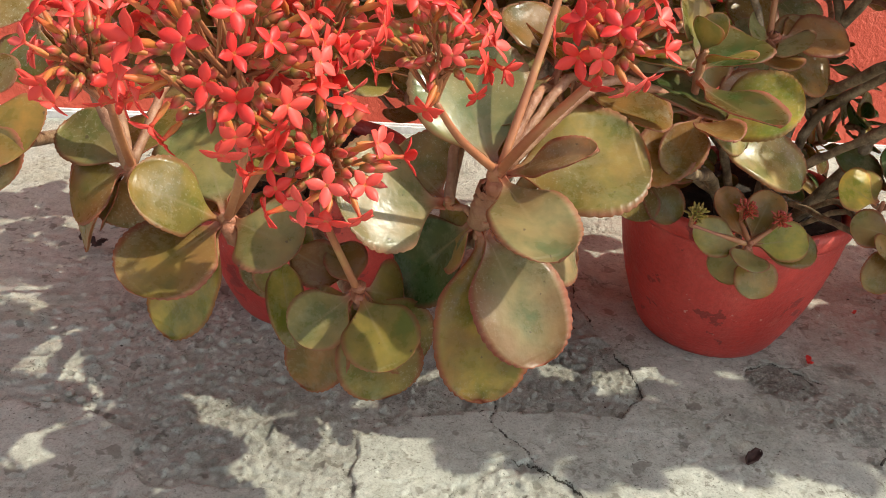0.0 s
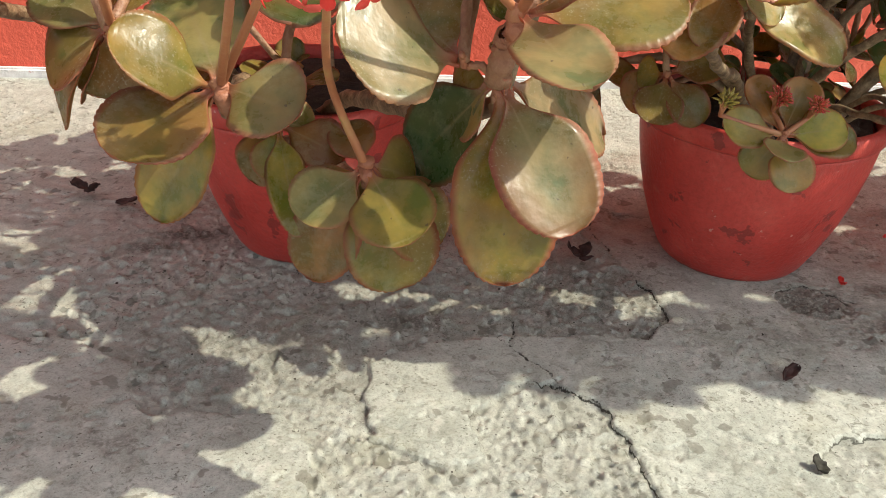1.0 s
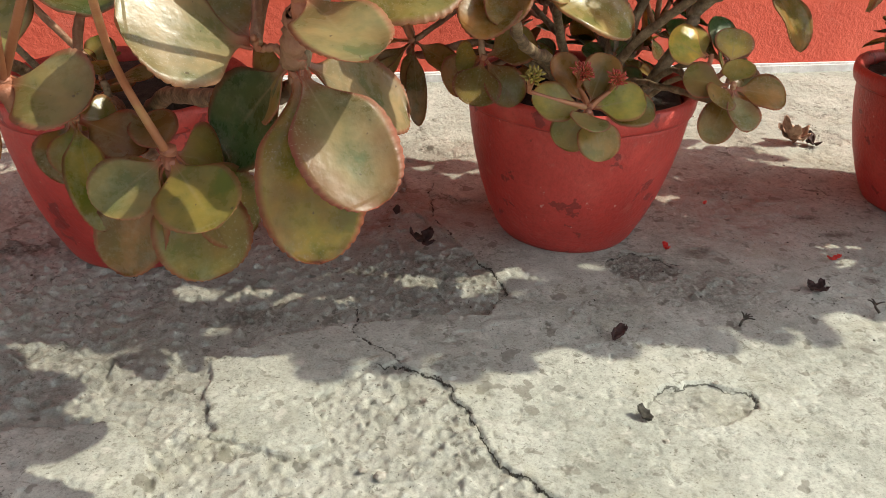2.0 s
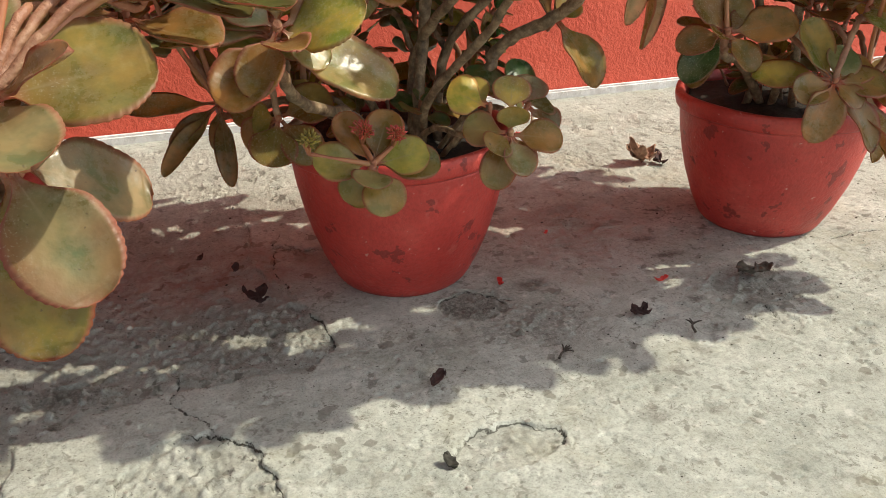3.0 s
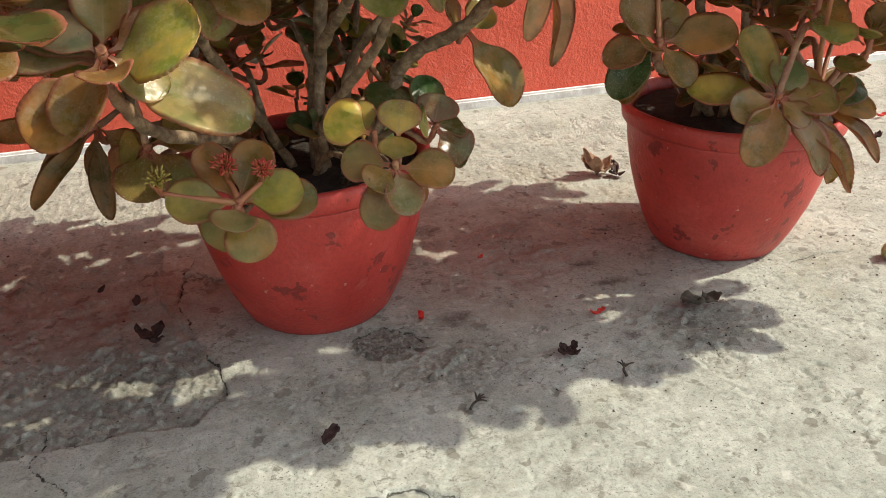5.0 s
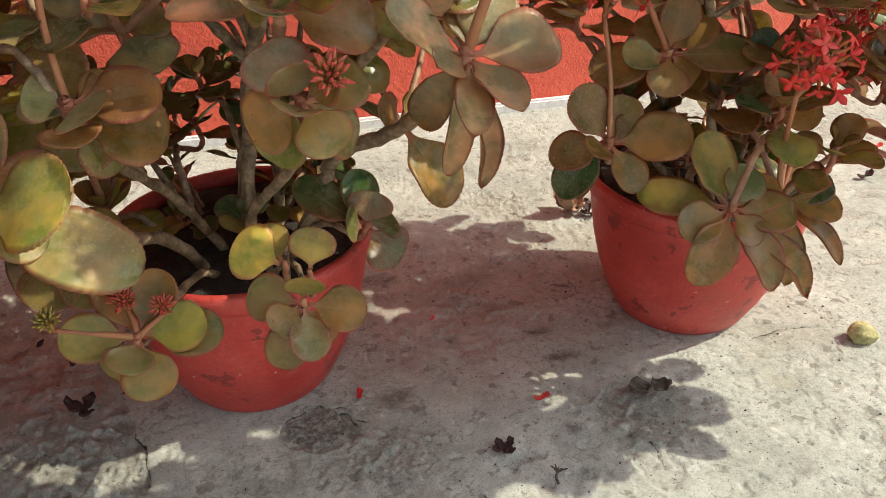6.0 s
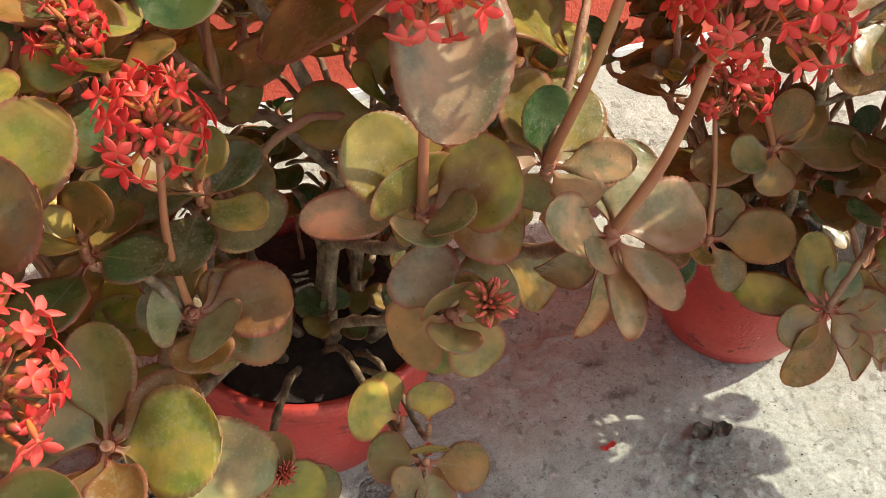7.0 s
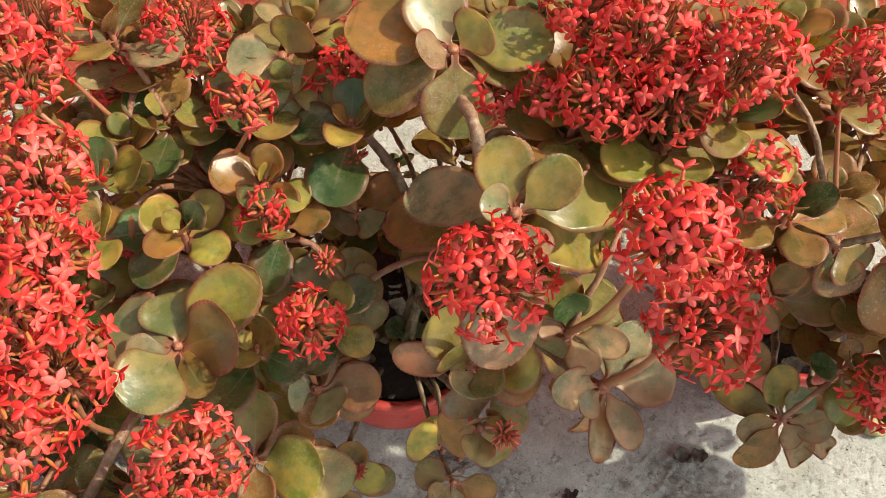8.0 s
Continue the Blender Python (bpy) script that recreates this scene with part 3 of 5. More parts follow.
def plant_pot(x, y, h, spin, label):
    """A bowl-sided pot: body and rolled rim as parts."""
    pot = tagged(new("plant_pot"), label, "plant pot", "pots along the wall")
    pot.matrix_world = pose(x, y, 0.001, 0, 0, spin)
    k = h / 0.155
    outer = [(0.060, 0.0), (0.0645, 0.002), (0.068, 0.007), (0.0775, 0.028), (0.0865, 0.054), (0.0935, 0.081), (0.0985, 0.108), (0.1015, 0.132), (0.1022, 0.140)]
    inner = [(0.0965, 0.140), (0.094, 0.120), (0.086, 0.08), (0.07, 0.03), (0.055, 0.012)]
    body = lathe([(r, z * k) for r, z in outer + inner], 56, "body", POT, 0.006, int(x * 100) + 7)
    child("body", body, pot)
    rim = [(0.0965, 0.1392), (0.1036, 0.1360), (0.1052, 0.1380), (0.1064, 0.143), (0.1070, 0.1485), (0.1064, 0.1535), (0.1040, 0.1555), (0.100, 0.1545), (0.0965, 0.150), (0.0955, 0.144)]
    verts, faces = [], []
    sides = 56
    for r, z in rim:
        for s in range(sides):
            a = 2 * math.pi * s / sides
            w = 1 + 0.006 * (math.sin(2 * a + x * 9) + 0.6 * math.sin(3 * a + y * 7))
            verts.append((r * w * math.cos(a), r * w * math.sin(a), z * k + 0.0008 * math.sin(5 * a + x * 4)))
    for q in range(len(rim)):
        for s in range(sides):
            i, j = q * sides + s, q * sides + (s + 1) % sides
            n = ((q + 1) % len(rim) - q) * sides
            faces.append((i, j, j + n, i + n))
    child("rim", mesh_of("rim", verts, faces, POT), pot)
    soil_v, soil_f = [(0, 0, 0.152 * k)], []
    for q in range(1, 9):
        for s in range(40):
            a, r = 2 * math.pi * s / 40, 0.0925 * q / 8
            soil_v.append((r * math.cos(a), r * math.sin(a), 0.144 * k + 0.008 * (1 - (q / 8) ** 2) + 0.006 * noise.noise(Vector((r * math.cos(a) * 60 + x * 50, r * math.sin(a) * 60, 1.0)))))
    for s in range(40):
        soil_f.append((0, 1 + s, 1 + (s + 1) % 40))
        for q in range(7):
            i, j = 1 + q * 40 + s, 1 + q * 40 + (s + 1) % 40
            soil_f.append((i, i + 40, j + 40, j))
    soil = tagged(new("potting_soil", mesh_of("potting_soil", soil_v, soil_f, SOIL)), "dark crumbly soil filling the red pot", "soil", kind="stuff")
    soil.matrix_world = pot.matrix_world.copy()
    return pot


POT_LABEL = "round red painted clay pot with rolled rim, water-stained"
plant_pot(-0.110, 0.671, 0.152, 20, "round red painted clay pot half hidden by drooping leaves")
plant_pot(0.289, 0.669, 0.148, 75, POT_LABEL)
plant_pot(0.709, 0.688, 0.146, 140, "taller round red painted clay pot with chipped rim")


# ---- leaves, flowers and plants ----
def leaf_mesh(name, seed, curl, cup, teeth=11, wave=0.02, plump=0.011, rows=60, wide=7):
    """A spatula-shaped succulent leaf of length 1 and width 1 with a scalloped margin and real thickness."""
    rnd = random.Random(seed)
    ph = [rnd.uniform(0, 6.28) for _ in range(4)]
    ts = [0.35 * k / rows + 0.65 * math.sin(0.5 * math.pi * k / rows) for k in range(rows + 1)]
    n, top, bottom, edge, along, faces = len(ts), [], [], [], [], []
    for t in ts:
        u = max(0.0, (t - 0.06) / 0.94)
        v = u ** 1.28
        open_up = min(1.0, u / 0.36)
        open_up = open_up * open_up * (3 - 2 * open_up)
        w = max(0.105 - 0.05 * t if t < 0.3 else 0.0, 2 * math.sqrt(max(0.0, v * (1 - v))) * (0.30 + 0.70 * open_up))
        turn = math.acos(max(-1.0, min(1.0, 1 - 2 * v)))
        tooth = (abs(math.sin(teeth * turn + ph[0])) ** 0.7 - 0.6) * min(1.0, max(0.0, (t - 0.30) * 4))
        half = 0.5 * w
        bend = -curl * t * t + 0.12 * curl * t
        for k in range(wide):
            q = 2 * k / (wide - 1) - 1
            q = math.copysign(abs(q) ** 0.5, q)
            out = 1 + 0.034 * tooth * q ** 12
            y = half * q
            x = 0.55 + (t - 0.55) * (out if t > 0.55 else 1.0)
            y, flat_y = y * out, y
            z = bend + cup * (2 * flat_y) ** 2 * 0.5 + wave * math.sin(5 * t + 3 * q + ph[1]) * abs(q) + 0.010 * math.sin(9 * t + ph[2]) * q
            z += 0.012 * math.sin(13 * t + ph[3]) * q * q * min(1.0, t * 2)
            z -= 0.022 * math.exp(-(q * 4) ** 2) * (1 - t)
            th = (plump + 0.03 * max(0, 0.2 - t)) * (1.0 - 0.55 * q ** 4) * (1 if t < 0.93 else 0.5)
            top.append((x, y, z + th))
            bottom.append((x, y, z - th))
            edge.append(abs(q) if t < 0.9 else max(abs(q), (t - 0.88) / 0.12))
            along.append(t)
    m = n * wide
    for i in range(n - 1):
        for k in range(wide - 1):
            a = i * wide + k
            faces.append((a, a + wide, a + wide + 1, a + 1))
            faces.append((m + a, m + a + 1, m + a + wide + 1, m + a + wide))
        a = i * wide
        faces.append((a, m + a, m + a + wide, a + wide))
        b = a + wide - 1
        faces.append((b, b + wide, m + b + wide, m + b))
    for k in range(wide - 1):
        a = (n - 1) * wide + k
        faces.append((a, m + a, m + a + 1, a + 1))
        faces.append((k, k + 1, m + k + 1, m + k))
    me = mesh_of(name, top + bottom, faces, LEAF, True, edge=edge * 2, along=along * 2)
    for f in me.polygons:
        f.use_smooth = min(f.vertices) >= m or max(f.vertices) < m      # the thin side of the blade keeps a crisp edge
    return me


LEAF_FORMS = [(0.06, 0.14, 20, 0.02), (0.20, 0.20, 19, 0.02), (-0.10, 0.30, 18, 0.02), (0.12, 0.08, 21, 0.05), (0.34, 0.26, 19, 0.02), (-0.20, 0.28, 18, 0.03)]
LEAF_SHAPES = [leaf_mesh("leaf_fine", 1 + k, c, u, n, w) for k, (c, u, n, w) in enumerate(LEAF_FORMS)]
LEAF_PLAIN = [leaf_mesh("leaf_plain", 1 + k, c, u, 9, w, rows=22, wide=5) for k, (c, u, n, w) in enumerate(LEAF_FORMS)]
TINTS = {
    "o": (0.285, 0.245, 0.070),   # olive
    "b": (0.305, 0.182, 0.052),   # bronze
    "y": (0.400, 0.360, 0.080),   # yellow green
    "g": (0.275, 0.262, 0.125),   # grey green
    "d": (0.067, 0.122, 0.039),   # dark green
    "p": (0.420, 0.310, 0.200),   # pinkish
    "w": (0.315, 0.278, 0.165),   # pale
    "l": (0.320, 0.305, 0.120),   # light olive
    "r": (0.290, 0.190, 0.066),   # reddish olive
    "k": (0.235, 0.155, 0.065),   # withered
}


def along_axes(base, way, up, length, width):
    """The pose of a leaf from its foot, direction and upper side."""
    x = Vector(way).normalized()
    z = Vector(up) - x * Vector(up).dot(x)
    if z.length < 1e-3:
        z = x.orthogonal()
    z.normalize()
    y = z.cross(x)
    m = Matrix((x, y, z)).transposed().to_4x4()
    m.translation = base
    return m @ Matrix.Diagonal((length, width, length, 1.0))


class Plant:
    """One potted succulent: shoots with leaves, and flower heads with florets, under one Empty at its foot."""

    def __init__(self, x, y, z, label, seed, tone=1.0):
        self.root = tagged(new("kalanchoe_plant"), label, "potted plant", "flowering succulents along the wall")
        self.foot = Vector((x, y, z))
        self.root.matrix_world = Matrix.Translation(self.foot)
        self.inverse = self.root.matrix_world.inverted()
        self.rnd = random.Random(seed)
        self.nodes, self.wood, self.tone = [], [], tone

    def shoot(self, node, axis, start=None, thick=0.0042, bow=0.25, via=None, woody=0.0):
        """The stem of a shoot, from the soil or from another node up to its own node."""
        r, node, axis = self.rnd, Vector(node), Vector(axis).normalized()
        forks = [w for w in self.wood if w.z < node.z - 0.015]
        if start is None and via is None and len(self.wood) > 200 and forks:
            start, a0 = min(forks, key=lambda w: (w - node).length + 0.35 * abs(w.z - 0.5 * (node.z + self.foot.z))), 0.45
        elif start is None:
            a = math.atan2(node.y - self.foot.y, node.x - self.foot.x) + r.uniform(-0.5, 0.5)
            q = r.uniform(0.01, 0.055)
            start = self.foot + Vector((q * math.cos(a), q * math.sin(a), -0.015))
            a0 = 0.0
        else:
            start, a0 = Vector(start), 0.72
        reach = (node - start).length
        if via is None:
            mid = start.lerp(node, 0.5) + Vector((r.uniform(-0.1, 0.1), r.uniform(-0.1, 0.1), bow)) * reach * 0.5
            pts = [start, mid, node - axis * min(0.025, reach * 0.25), node + axis * 0.004]
        else:
            pts = [start, *[Vector(v) for v in via], node - axis * 0.015, node + axis * 0.004]
        heap = Heap()
        line = [p - self.foot + Vector((r.uniform(-1, 1), r.uniform(-1, 1), r.uniform(-1, 1))) * thick * 0.2 for p in smooth_line(pts, 9)]
        heap.tube(line, thick * (1.12 if a0 == 0 else 0.95), thick * 0.76, 8, a0 * (1 - woody), 1.0 - woody, 0.10)
        if a0 == 0.0:
            self.wood += [p + self.foot for p in line[4:-4]]
        ob = child("shoot", heap.mesh("shoot", STEM), self.root)
        self.nodes.append(node)
        return ob

    def leaf(self, shoot, base, tip, up, width, tint, shape=None):
        r = self.rnd
        base, tip = Vector(base), Vector(tip)
        shade = self.tone * r.uniform(0.86, 1.14)
        c = [min(1.0, v * shade * r.uniform(0.93, 1.07)) for v in TINTS[tint]]
        me = LEAF_PLAIN[r.randrange(len(LEAF_PLAIN))] if shape is None else LEAF_SHAPES[shape]
        m = along_axes(base - self.foot, tip - base, up, (tip - base).length, width)
        child("leaf", me, shoot, m, colour=c)

    def rosette(self, node, axis, leaves, start=None, thick=0.0042, via=None, bow=0.25):
        """A shoot with leaves given by the offset of the tip from the node and the width, in millimetres, and a tint."""
        node, axis = Vector(node), Vector(axis).normalized()
        ob = self.shoot(node, axis, start, thick, bow, via)
        for dx, dy, dz, w, tint, shape in leaves:
            way = Vector((dx, dy, dz)) * 0.001
            out = way - axis * way.dot(axis)
            foot = node + (out.normalized() if out.length > 1e-4 else Vector((0, 0, 0))) * 0.003
            self.leaf(ob, foot, node + way, axis + Vector((0, -0.5, 0.3)), w * 0.00112, tint, shape)
        return ob

    def whorl(self, node, axis, size, tints, pairs=4, start=None, spread=(15, 70), thick=0.0028, turn=None):
        """A shoot with crossed pairs of leaves, small and upright at the tip, large and drooping below."""
        r, node, axis = self.rnd, Vector(node), Vector(axis).normalized()
        if start is None and self.nodes and r.random() < 0.9:
            low = [n for n in self.nodes if n.z < node.z - 0.02 and (n - node).length < 0.20]
            start = min(low, key=lambda n: (n - node).length) if low else None
        ob = self.shoot(node, axis, start, thick)
        side = axis.orthogonal().normalized()
        side = Matrix.Rotation(r.uniform(0, 3.14) if turn is None else turn, 3, axis) @ side
        for k in range(pairs):
            f = k / max(1, pairs - 1)
            for half in (0, 1):
                a = math.pi * half + math.pi / 2 * k + r.uniform(-0.25, 0.25)
                rise = radians(spread[1] + (spread[0] - spread[1]) * f + r.uniform(-14, 10))
                way = Matrix.Rotation(a, 3, axis) @ side
                way = way * math.cos(rise) + axis * math.sin(rise)
                way.z -= 0.22 * f
                length = size * (0.42 + 0.58 * f ** 0.7) * r.uniform(0.85, 1.12)
                foot = node - axis * (0.012 * f) + way * 0.003
                self.leaf(ob, foot, foot + way * length, axis + Vector((0, 0, 0.12)), length * r.uniform(0.70, 0.92), r.choice(tints))
        return ob

    def head(self, at, radius, florets, axis=(0, -0.2, 1), start=None, buds=8, size=0.0130, many=1.8, thick=0.0026, via=None, green=False):
        """A flower head: a stalk that forks into many, each with a floret or a bud."""
        r, at, axis = self.rnd, Vector(at), Vector(axis).normalized()
        florets = round(florets * many)
        if start is None:
            low = [n for n in self.nodes if n.z < at.z - radius - 0.02 and math.hypot(n.x - at.x, n.y - at.y) < 0.09]
            start = min(low, key=lambda n: (n - at).length) if low else at - axis * radius * 1.15 - Vector((0, -0.02, 0.11))
        start = Vector(start)
        fork = at - axis * radius * 1.15
        heap = Heap()
        reach = fork - start
        mids = [Vector(v) for v in via] if via else [start + reach * 0.5 + Vector((r.uniform(-0.06, 0.06), r.uniform(-0.06, 0.06), 0)) * reach.length]
        heap.tube([p - self.foot for p in smooth_line([start, *mids, fork], 7)], thick * 0.88, thick * 0.62, 7)
        total = florets + buds
        ends = []
        side = axis.orthogonal().normalized()
        for k in range(total):
            f = (k + 0.5) / total
            el = math.acos(1 - f * (1.55 if florets else 0.9))
            a = 2.39996 * k + r.uniform(-0.3, 0.3)
            way = Matrix.Rotation(a, 3, axis) @ (axis * math.cos(el) + side * math.sin(el))
            ends.append((at + way * radius * r.uniform(0.74, 1.06), way))
        r.shuffle(ends)
        for g in range(0, total, 4):
            group = ends[g : g + 4]
            centre = sum((p for p, _ in group), Vector()) / len(group)
            hub = fork.lerp(centre, 0.5)
            heap.tube([p - self.foot for p in (fork, fork.lerp(hub, 0.6) + axis * 0.002, hub)], 0.0015, 0.0011, 5, cap=False)
            for p, way in group:
                foot = p - way * size * 0.95
                heap.tube([q - self.foot for q in (hub, hub.lerp(foot, 0.6) - axis * 0.001, foot)], 0.0009, 0.0007, 4, cap=False)
        ob = child("flower_head", heap.mesh("flower_head", STALK), self.root)
        pods = Heap()
        for k, (p, way) in enumerate(ends):
            face = (way + Vector((r.uniform(-0.35, 0.35), r.uniform(-0.35, 0.35), r.uniform(-0.2, 0.35)))).normalized()
            if k < florets:
                s = size * r.uniform(0.82, 1.12)
                m = along_axes(p - self.foot, face.orthogonal(), face, s, s)
                m = m @ Matrix.Rotation(r.uniform(0, 1.57), 4, "Z")
                child("floret", FLORETS[r.randrange(len(FLORETS))], ob, m)
            else:
                pods.pod(p - way * size * 0.95 - self.foot, face, size * r.uniform(0.55, 0.9), size * 0.15)
            pods.pod(p - way * size * 1.05 - self.foot, way, size * 0.45, size * 0.15)
        child("calyx", pods.mesh("calyx", BUD_GREEN if green else BUD_RED), ob)
        return ob


def floret_mesh(name, seed, lift):
    """A four-petalled flower of width 1 on a slim tube, facing +z."""
    rnd = random.Random(seed)
    verts, faces, along = [], [], []
    rows = [(0.02, 0.10), (0.12, 0.23), (0.25, 0.32), (0.37, 0.29), (0.47, 0.16), (0.55, 0.02)]
    for k in range(4):
        a = math.pi / 2 * k + rnd.uniform(-0.10, 0.10)
        c, s = math.cos(a), math.sin(a)
        up, roll = lift + rnd.uniform(-0.12, 0.12), rnd.uniform(-0.12, 0.12)
        for side in (0.012, -0.012):
            for r, w in rows:
                for q in (-1, 0, 1):
                    y = 0.5 * w * q
                    z = up * r - 0.30 * r * r + 0.10 * abs(q) * w + roll * y + side
                    verts.append((r * c - y * s, r * s + y * c, z))
                    along.append(r)
        b = 36 * k
        for i in range(5):
            for j in range(2):
                p = b + 3 * i + j
                faces.append((p, p + 3, p + 4, p + 1))
                faces.append((p + 18, p + 19, p + 22, p + 21))
            faces.append((b + 3 * i, b + 18 + 3 * i, b + 21 + 3 * i, b + 3 + 3 * i))
            faces.append((b + 2 + 3 * i, b + 5 + 3 * i, b + 23 + 3 * i, b + 20 + 3 * i))
    start = len(verts)
    for z, r in ((-0.75, 0.06), (-0.45, 0.10), (-0.12, 0.055), (0.01, 0.075)):
        for s in range(6):
            a = math.pi / 3 * s
            verts.append((r * math.cos(a), r * math.sin(a), z))
            along.append(0.05 if z > -0.2 else 0.02)
    for k in range(3):
        for s in range(6):
            i, j = start + 6 * k + s, start + 6 * k + (s + 1) % 6
            faces.append((i, j, j + 6, i + 6))
    faces.append(tuple(start + 18 + s for s in range(6)))
    return mesh_of(name, verts, faces, PETAL, True, along=along)


FLORETS = [floret_mesh("floret_open", 1, 0.12), floret_mesh("floret_raised", 2, 0.40), floret_mesh("floret_bent", 3, -0.05), floret_mesh("floret_half", 4, 0.75)]



def from_line(p, a, b):
    """Distance of a point from the line between a and b."""
    p, a, b = Vector(p), Vector(a), Vector(b)
    t = max(0.0, min(1.0, (p - a).dot(b - a) / (b - a).length_squared))
    return (p - a.lerp(b, t)).length


OPEN_MIDDLE = ((0.285, 0.64, 0.14), (0.285, 0.50, 0.42))      # the hollow heart of the middle plant


def thicken(plant, count, centre, radii, front, size, tints, seed):
    """Further leafy shoots over the crown, kept clear of those already there."""
    rnd = random.Random(seed)
    done = 0
    for _ in range(count * 12):
        a, u, q = rnd.uniform(0, 6.283), rnd.uniform(-0.35, 0.95), rnd.uniform(0.65, 1.0)
        c = math.sqrt(1 - u * u)
        way = Vector((c * math.cos(a), c * math.sin(a), u))
        node = Vector((centre[k] + way[k] * radii[k] * q for k in range(3)))
        if node.y < front or min((node - n).length for n in plant.nodes) < 0.042 or from_line(node, *OPEN_MIDDLE) < 0.075:
            continue
        plant.whorl(node, way + Vector((0, 0, 0.9)), size * rnd.uniform(0.85, 1.15), tints, rnd.choice((4, 4, 5)))
        done += 1
        if done == count:
            return


# ---- the three plants ----
one = Plant(-0.110, 0.671, 0.13, "kalanchoe with large scalloped leaves and red flower heads", 3, 0.86)
one.rosette((0.035, 0.352, 0.250), (0.05, -0.45, 0.9), [(37, -42, -56, 46, "w", 0), (9, -37, -89, 47, "y", 3), (61, 31, -34, 42, "w", 0), (-42, 19, -52, 44, "d", 0), (-23, 13, -20, 40, "o", 1)], thick=0.006, via=[(-0.06, 0.56, 0.17), (0.0, 0.42, 0.21)])
one.rosette((0.040, 0.333, 0.286), (0.05, -0.3, 0.95), [(24, -58, -12, 36, "w", 0), (71, 6, 13, 58, "o", 0), (-26, 50, 40, 56, "g", 5), (4, 61, 29, 45, "o", 0), (38, -21, 26, 16, "p", 3)], start=(0.035, 0.352, 0.250), thick=0.0065)
one.rosette((0.018, 0.352, 0.260), (-0.25, -0.6, 0.75), [(-53, -33, 19, 54, "w", 0), (-30, 27, 18, 45, "o", 0)], start=(0.035, 0.352, 0.250), thick=0.0022)
one.rosette((-0.027, 0.349, 0.206), (0.0, -0.5, 0.85), [(24, -40, -19, 37, "o", 0), (22, -17, -61, 43, "o", 1), (-30, -25, -16, 31, "g", 0), (-30, -14, -56, 34, "b", 0), (27, 7, -6, 36, "o", 4), (-22, -1, -24, 30, "b", 0), (3, 0, -32, 34, "o", 0), (40, -1, -44, 36, "o", 1), (-14, 30, 13, 22, "b", 3)], thick=0.005, via=[(-0.10, 0.57, 0.16), (-0.05, 0.44, 0.165)])
one.rosette((-0.075, 0.378, 0.216), (0.0, -0.5, 0.85), [(15, -46, -33, 19, "y", 4), (36, -17, -9, 26, "b", 3), (-3, -14, -26, 20, "y", 1), (20, 8, -5, 26, "o", 1), (-16, -6, -32, 24, "b", 1)], thick=0.0036, via=[(-0.10, 0.57, 0.165), (-0.075, 0.45, 0.185)])
one.rosette((-0.095, 0.351, 0.243), (-0.15, -0.4, 0.9), [(-37, -48, -15, 45, "o", 0), (-32, -24, -59, 36, "y", 0), (-36, -26, 31, 36, "o", 3), (38, -23, 0, 40, "g", 1), (-34, 64, 33, 52, "g", 0), (-44, 52, -10, 40, "b", 1)], thick=0.0055, via=[(-0.13, 0.56, 0.18), (-0.11, 0.44, 0.205)])
one.rosette((-0.142, 0.352, 0.268), (-0.4, -0.2, 0.9), [(-32, -12, -14, 42, "o", 4), (-38, -9, -39, 26, "b", 4), (-42, 25, 13, 30, "g", 0), (-5, 42, 14, 44, "o", 0), (4, -10, -30, 40, "b", 0), (-27, 6, -33, 30, "o", 1)], thick=0.0045, via=[(-0.16, 0.56, 0.18), (-0.15, 0.44, 0.22)])
one.rosette((-0.210, 0.340, 0.295), (-0.4, -0.2, 0.9), [(33, -16, -8, 40, "b", 0), (15, -26, -27, 40, "o", 1), (3, 23, 23, 38, "o", 0)], via=[(-0.17, 0.58, 0.19), (-0.2, 0.46, 0.24)])
one.rosette((-0.190, 0.385, 0.331), (-0.2, -0.2, 0.9), [(-9, -16, -30, 36, "o", 0), (17, 16, 9, 38, "b", 1), (6, -10, -39, 24, "b", 4), (-17, 6, 11, 40, "o", 0)], start=(-0.142, 0.352, 0.268))
one.head((-0.027, 0.228, 0.330), 0.026, 24, many=1.05, axis=(0.1, -0.75, 0.5), start=(-0.027, 0.349, 0.206), buds=12, via=[(-0.041, 0.330, 0.255)])
one.head((-0.057, 0.225, 0.364), 0.036, 40, many=1.05, axis=(0.0, -0.6, 0.7), start=(-0.095, 0.351, 0.243), buds=16)
one.head((-0.033, 0.252, 0.370), 0.026, 22, many=1.05, axis=(0.1, -0.5, 0.8), start=(-0.095, 0.351, 0.243), buds=12)
one.head((-0.119, 0.264, 0.348), 0.022, 16, many=1.05, axis=(-0.1, -0.4, 0.8), start=(-0.142, 0.352, 0.268), buds=12)
one.head((0.008, 0.292, 0.353), 0.027, 24, many=1.05, axis=(0, -0.5, 0.8), start=(0.040, 0.333, 0.286), buds=10)
one.head((0.072, 0.268, 0.368), 0.022, 18, many=1.05, axis=(0.2, -0.5, 0.8), start=(0.040, 0.333, 0.286), buds=9, thick=0.003)
one.head((0.150, 0.422, 0.388), 0.037, 40, axis=(0.1, -0.2, 1), start=(0.040, 0.333, 0.286), buds=14, thick=0.0040, via=[(0.07, 0.36, 0.31), (0.11, 0.395, 0.33)])
one.head((0.095, 0.449, 0.474), 0.034, 34, axis=(0.1, 0, 1), buds=12)
one.head((0.082, 0.500, 0.497), 0.032, 32, axis=(0.1, 0, 1), buds=12)
one.head((0.074, 0.549, 0.510), 0.032, 30, axis=(0.1, 0, 1), buds=12)
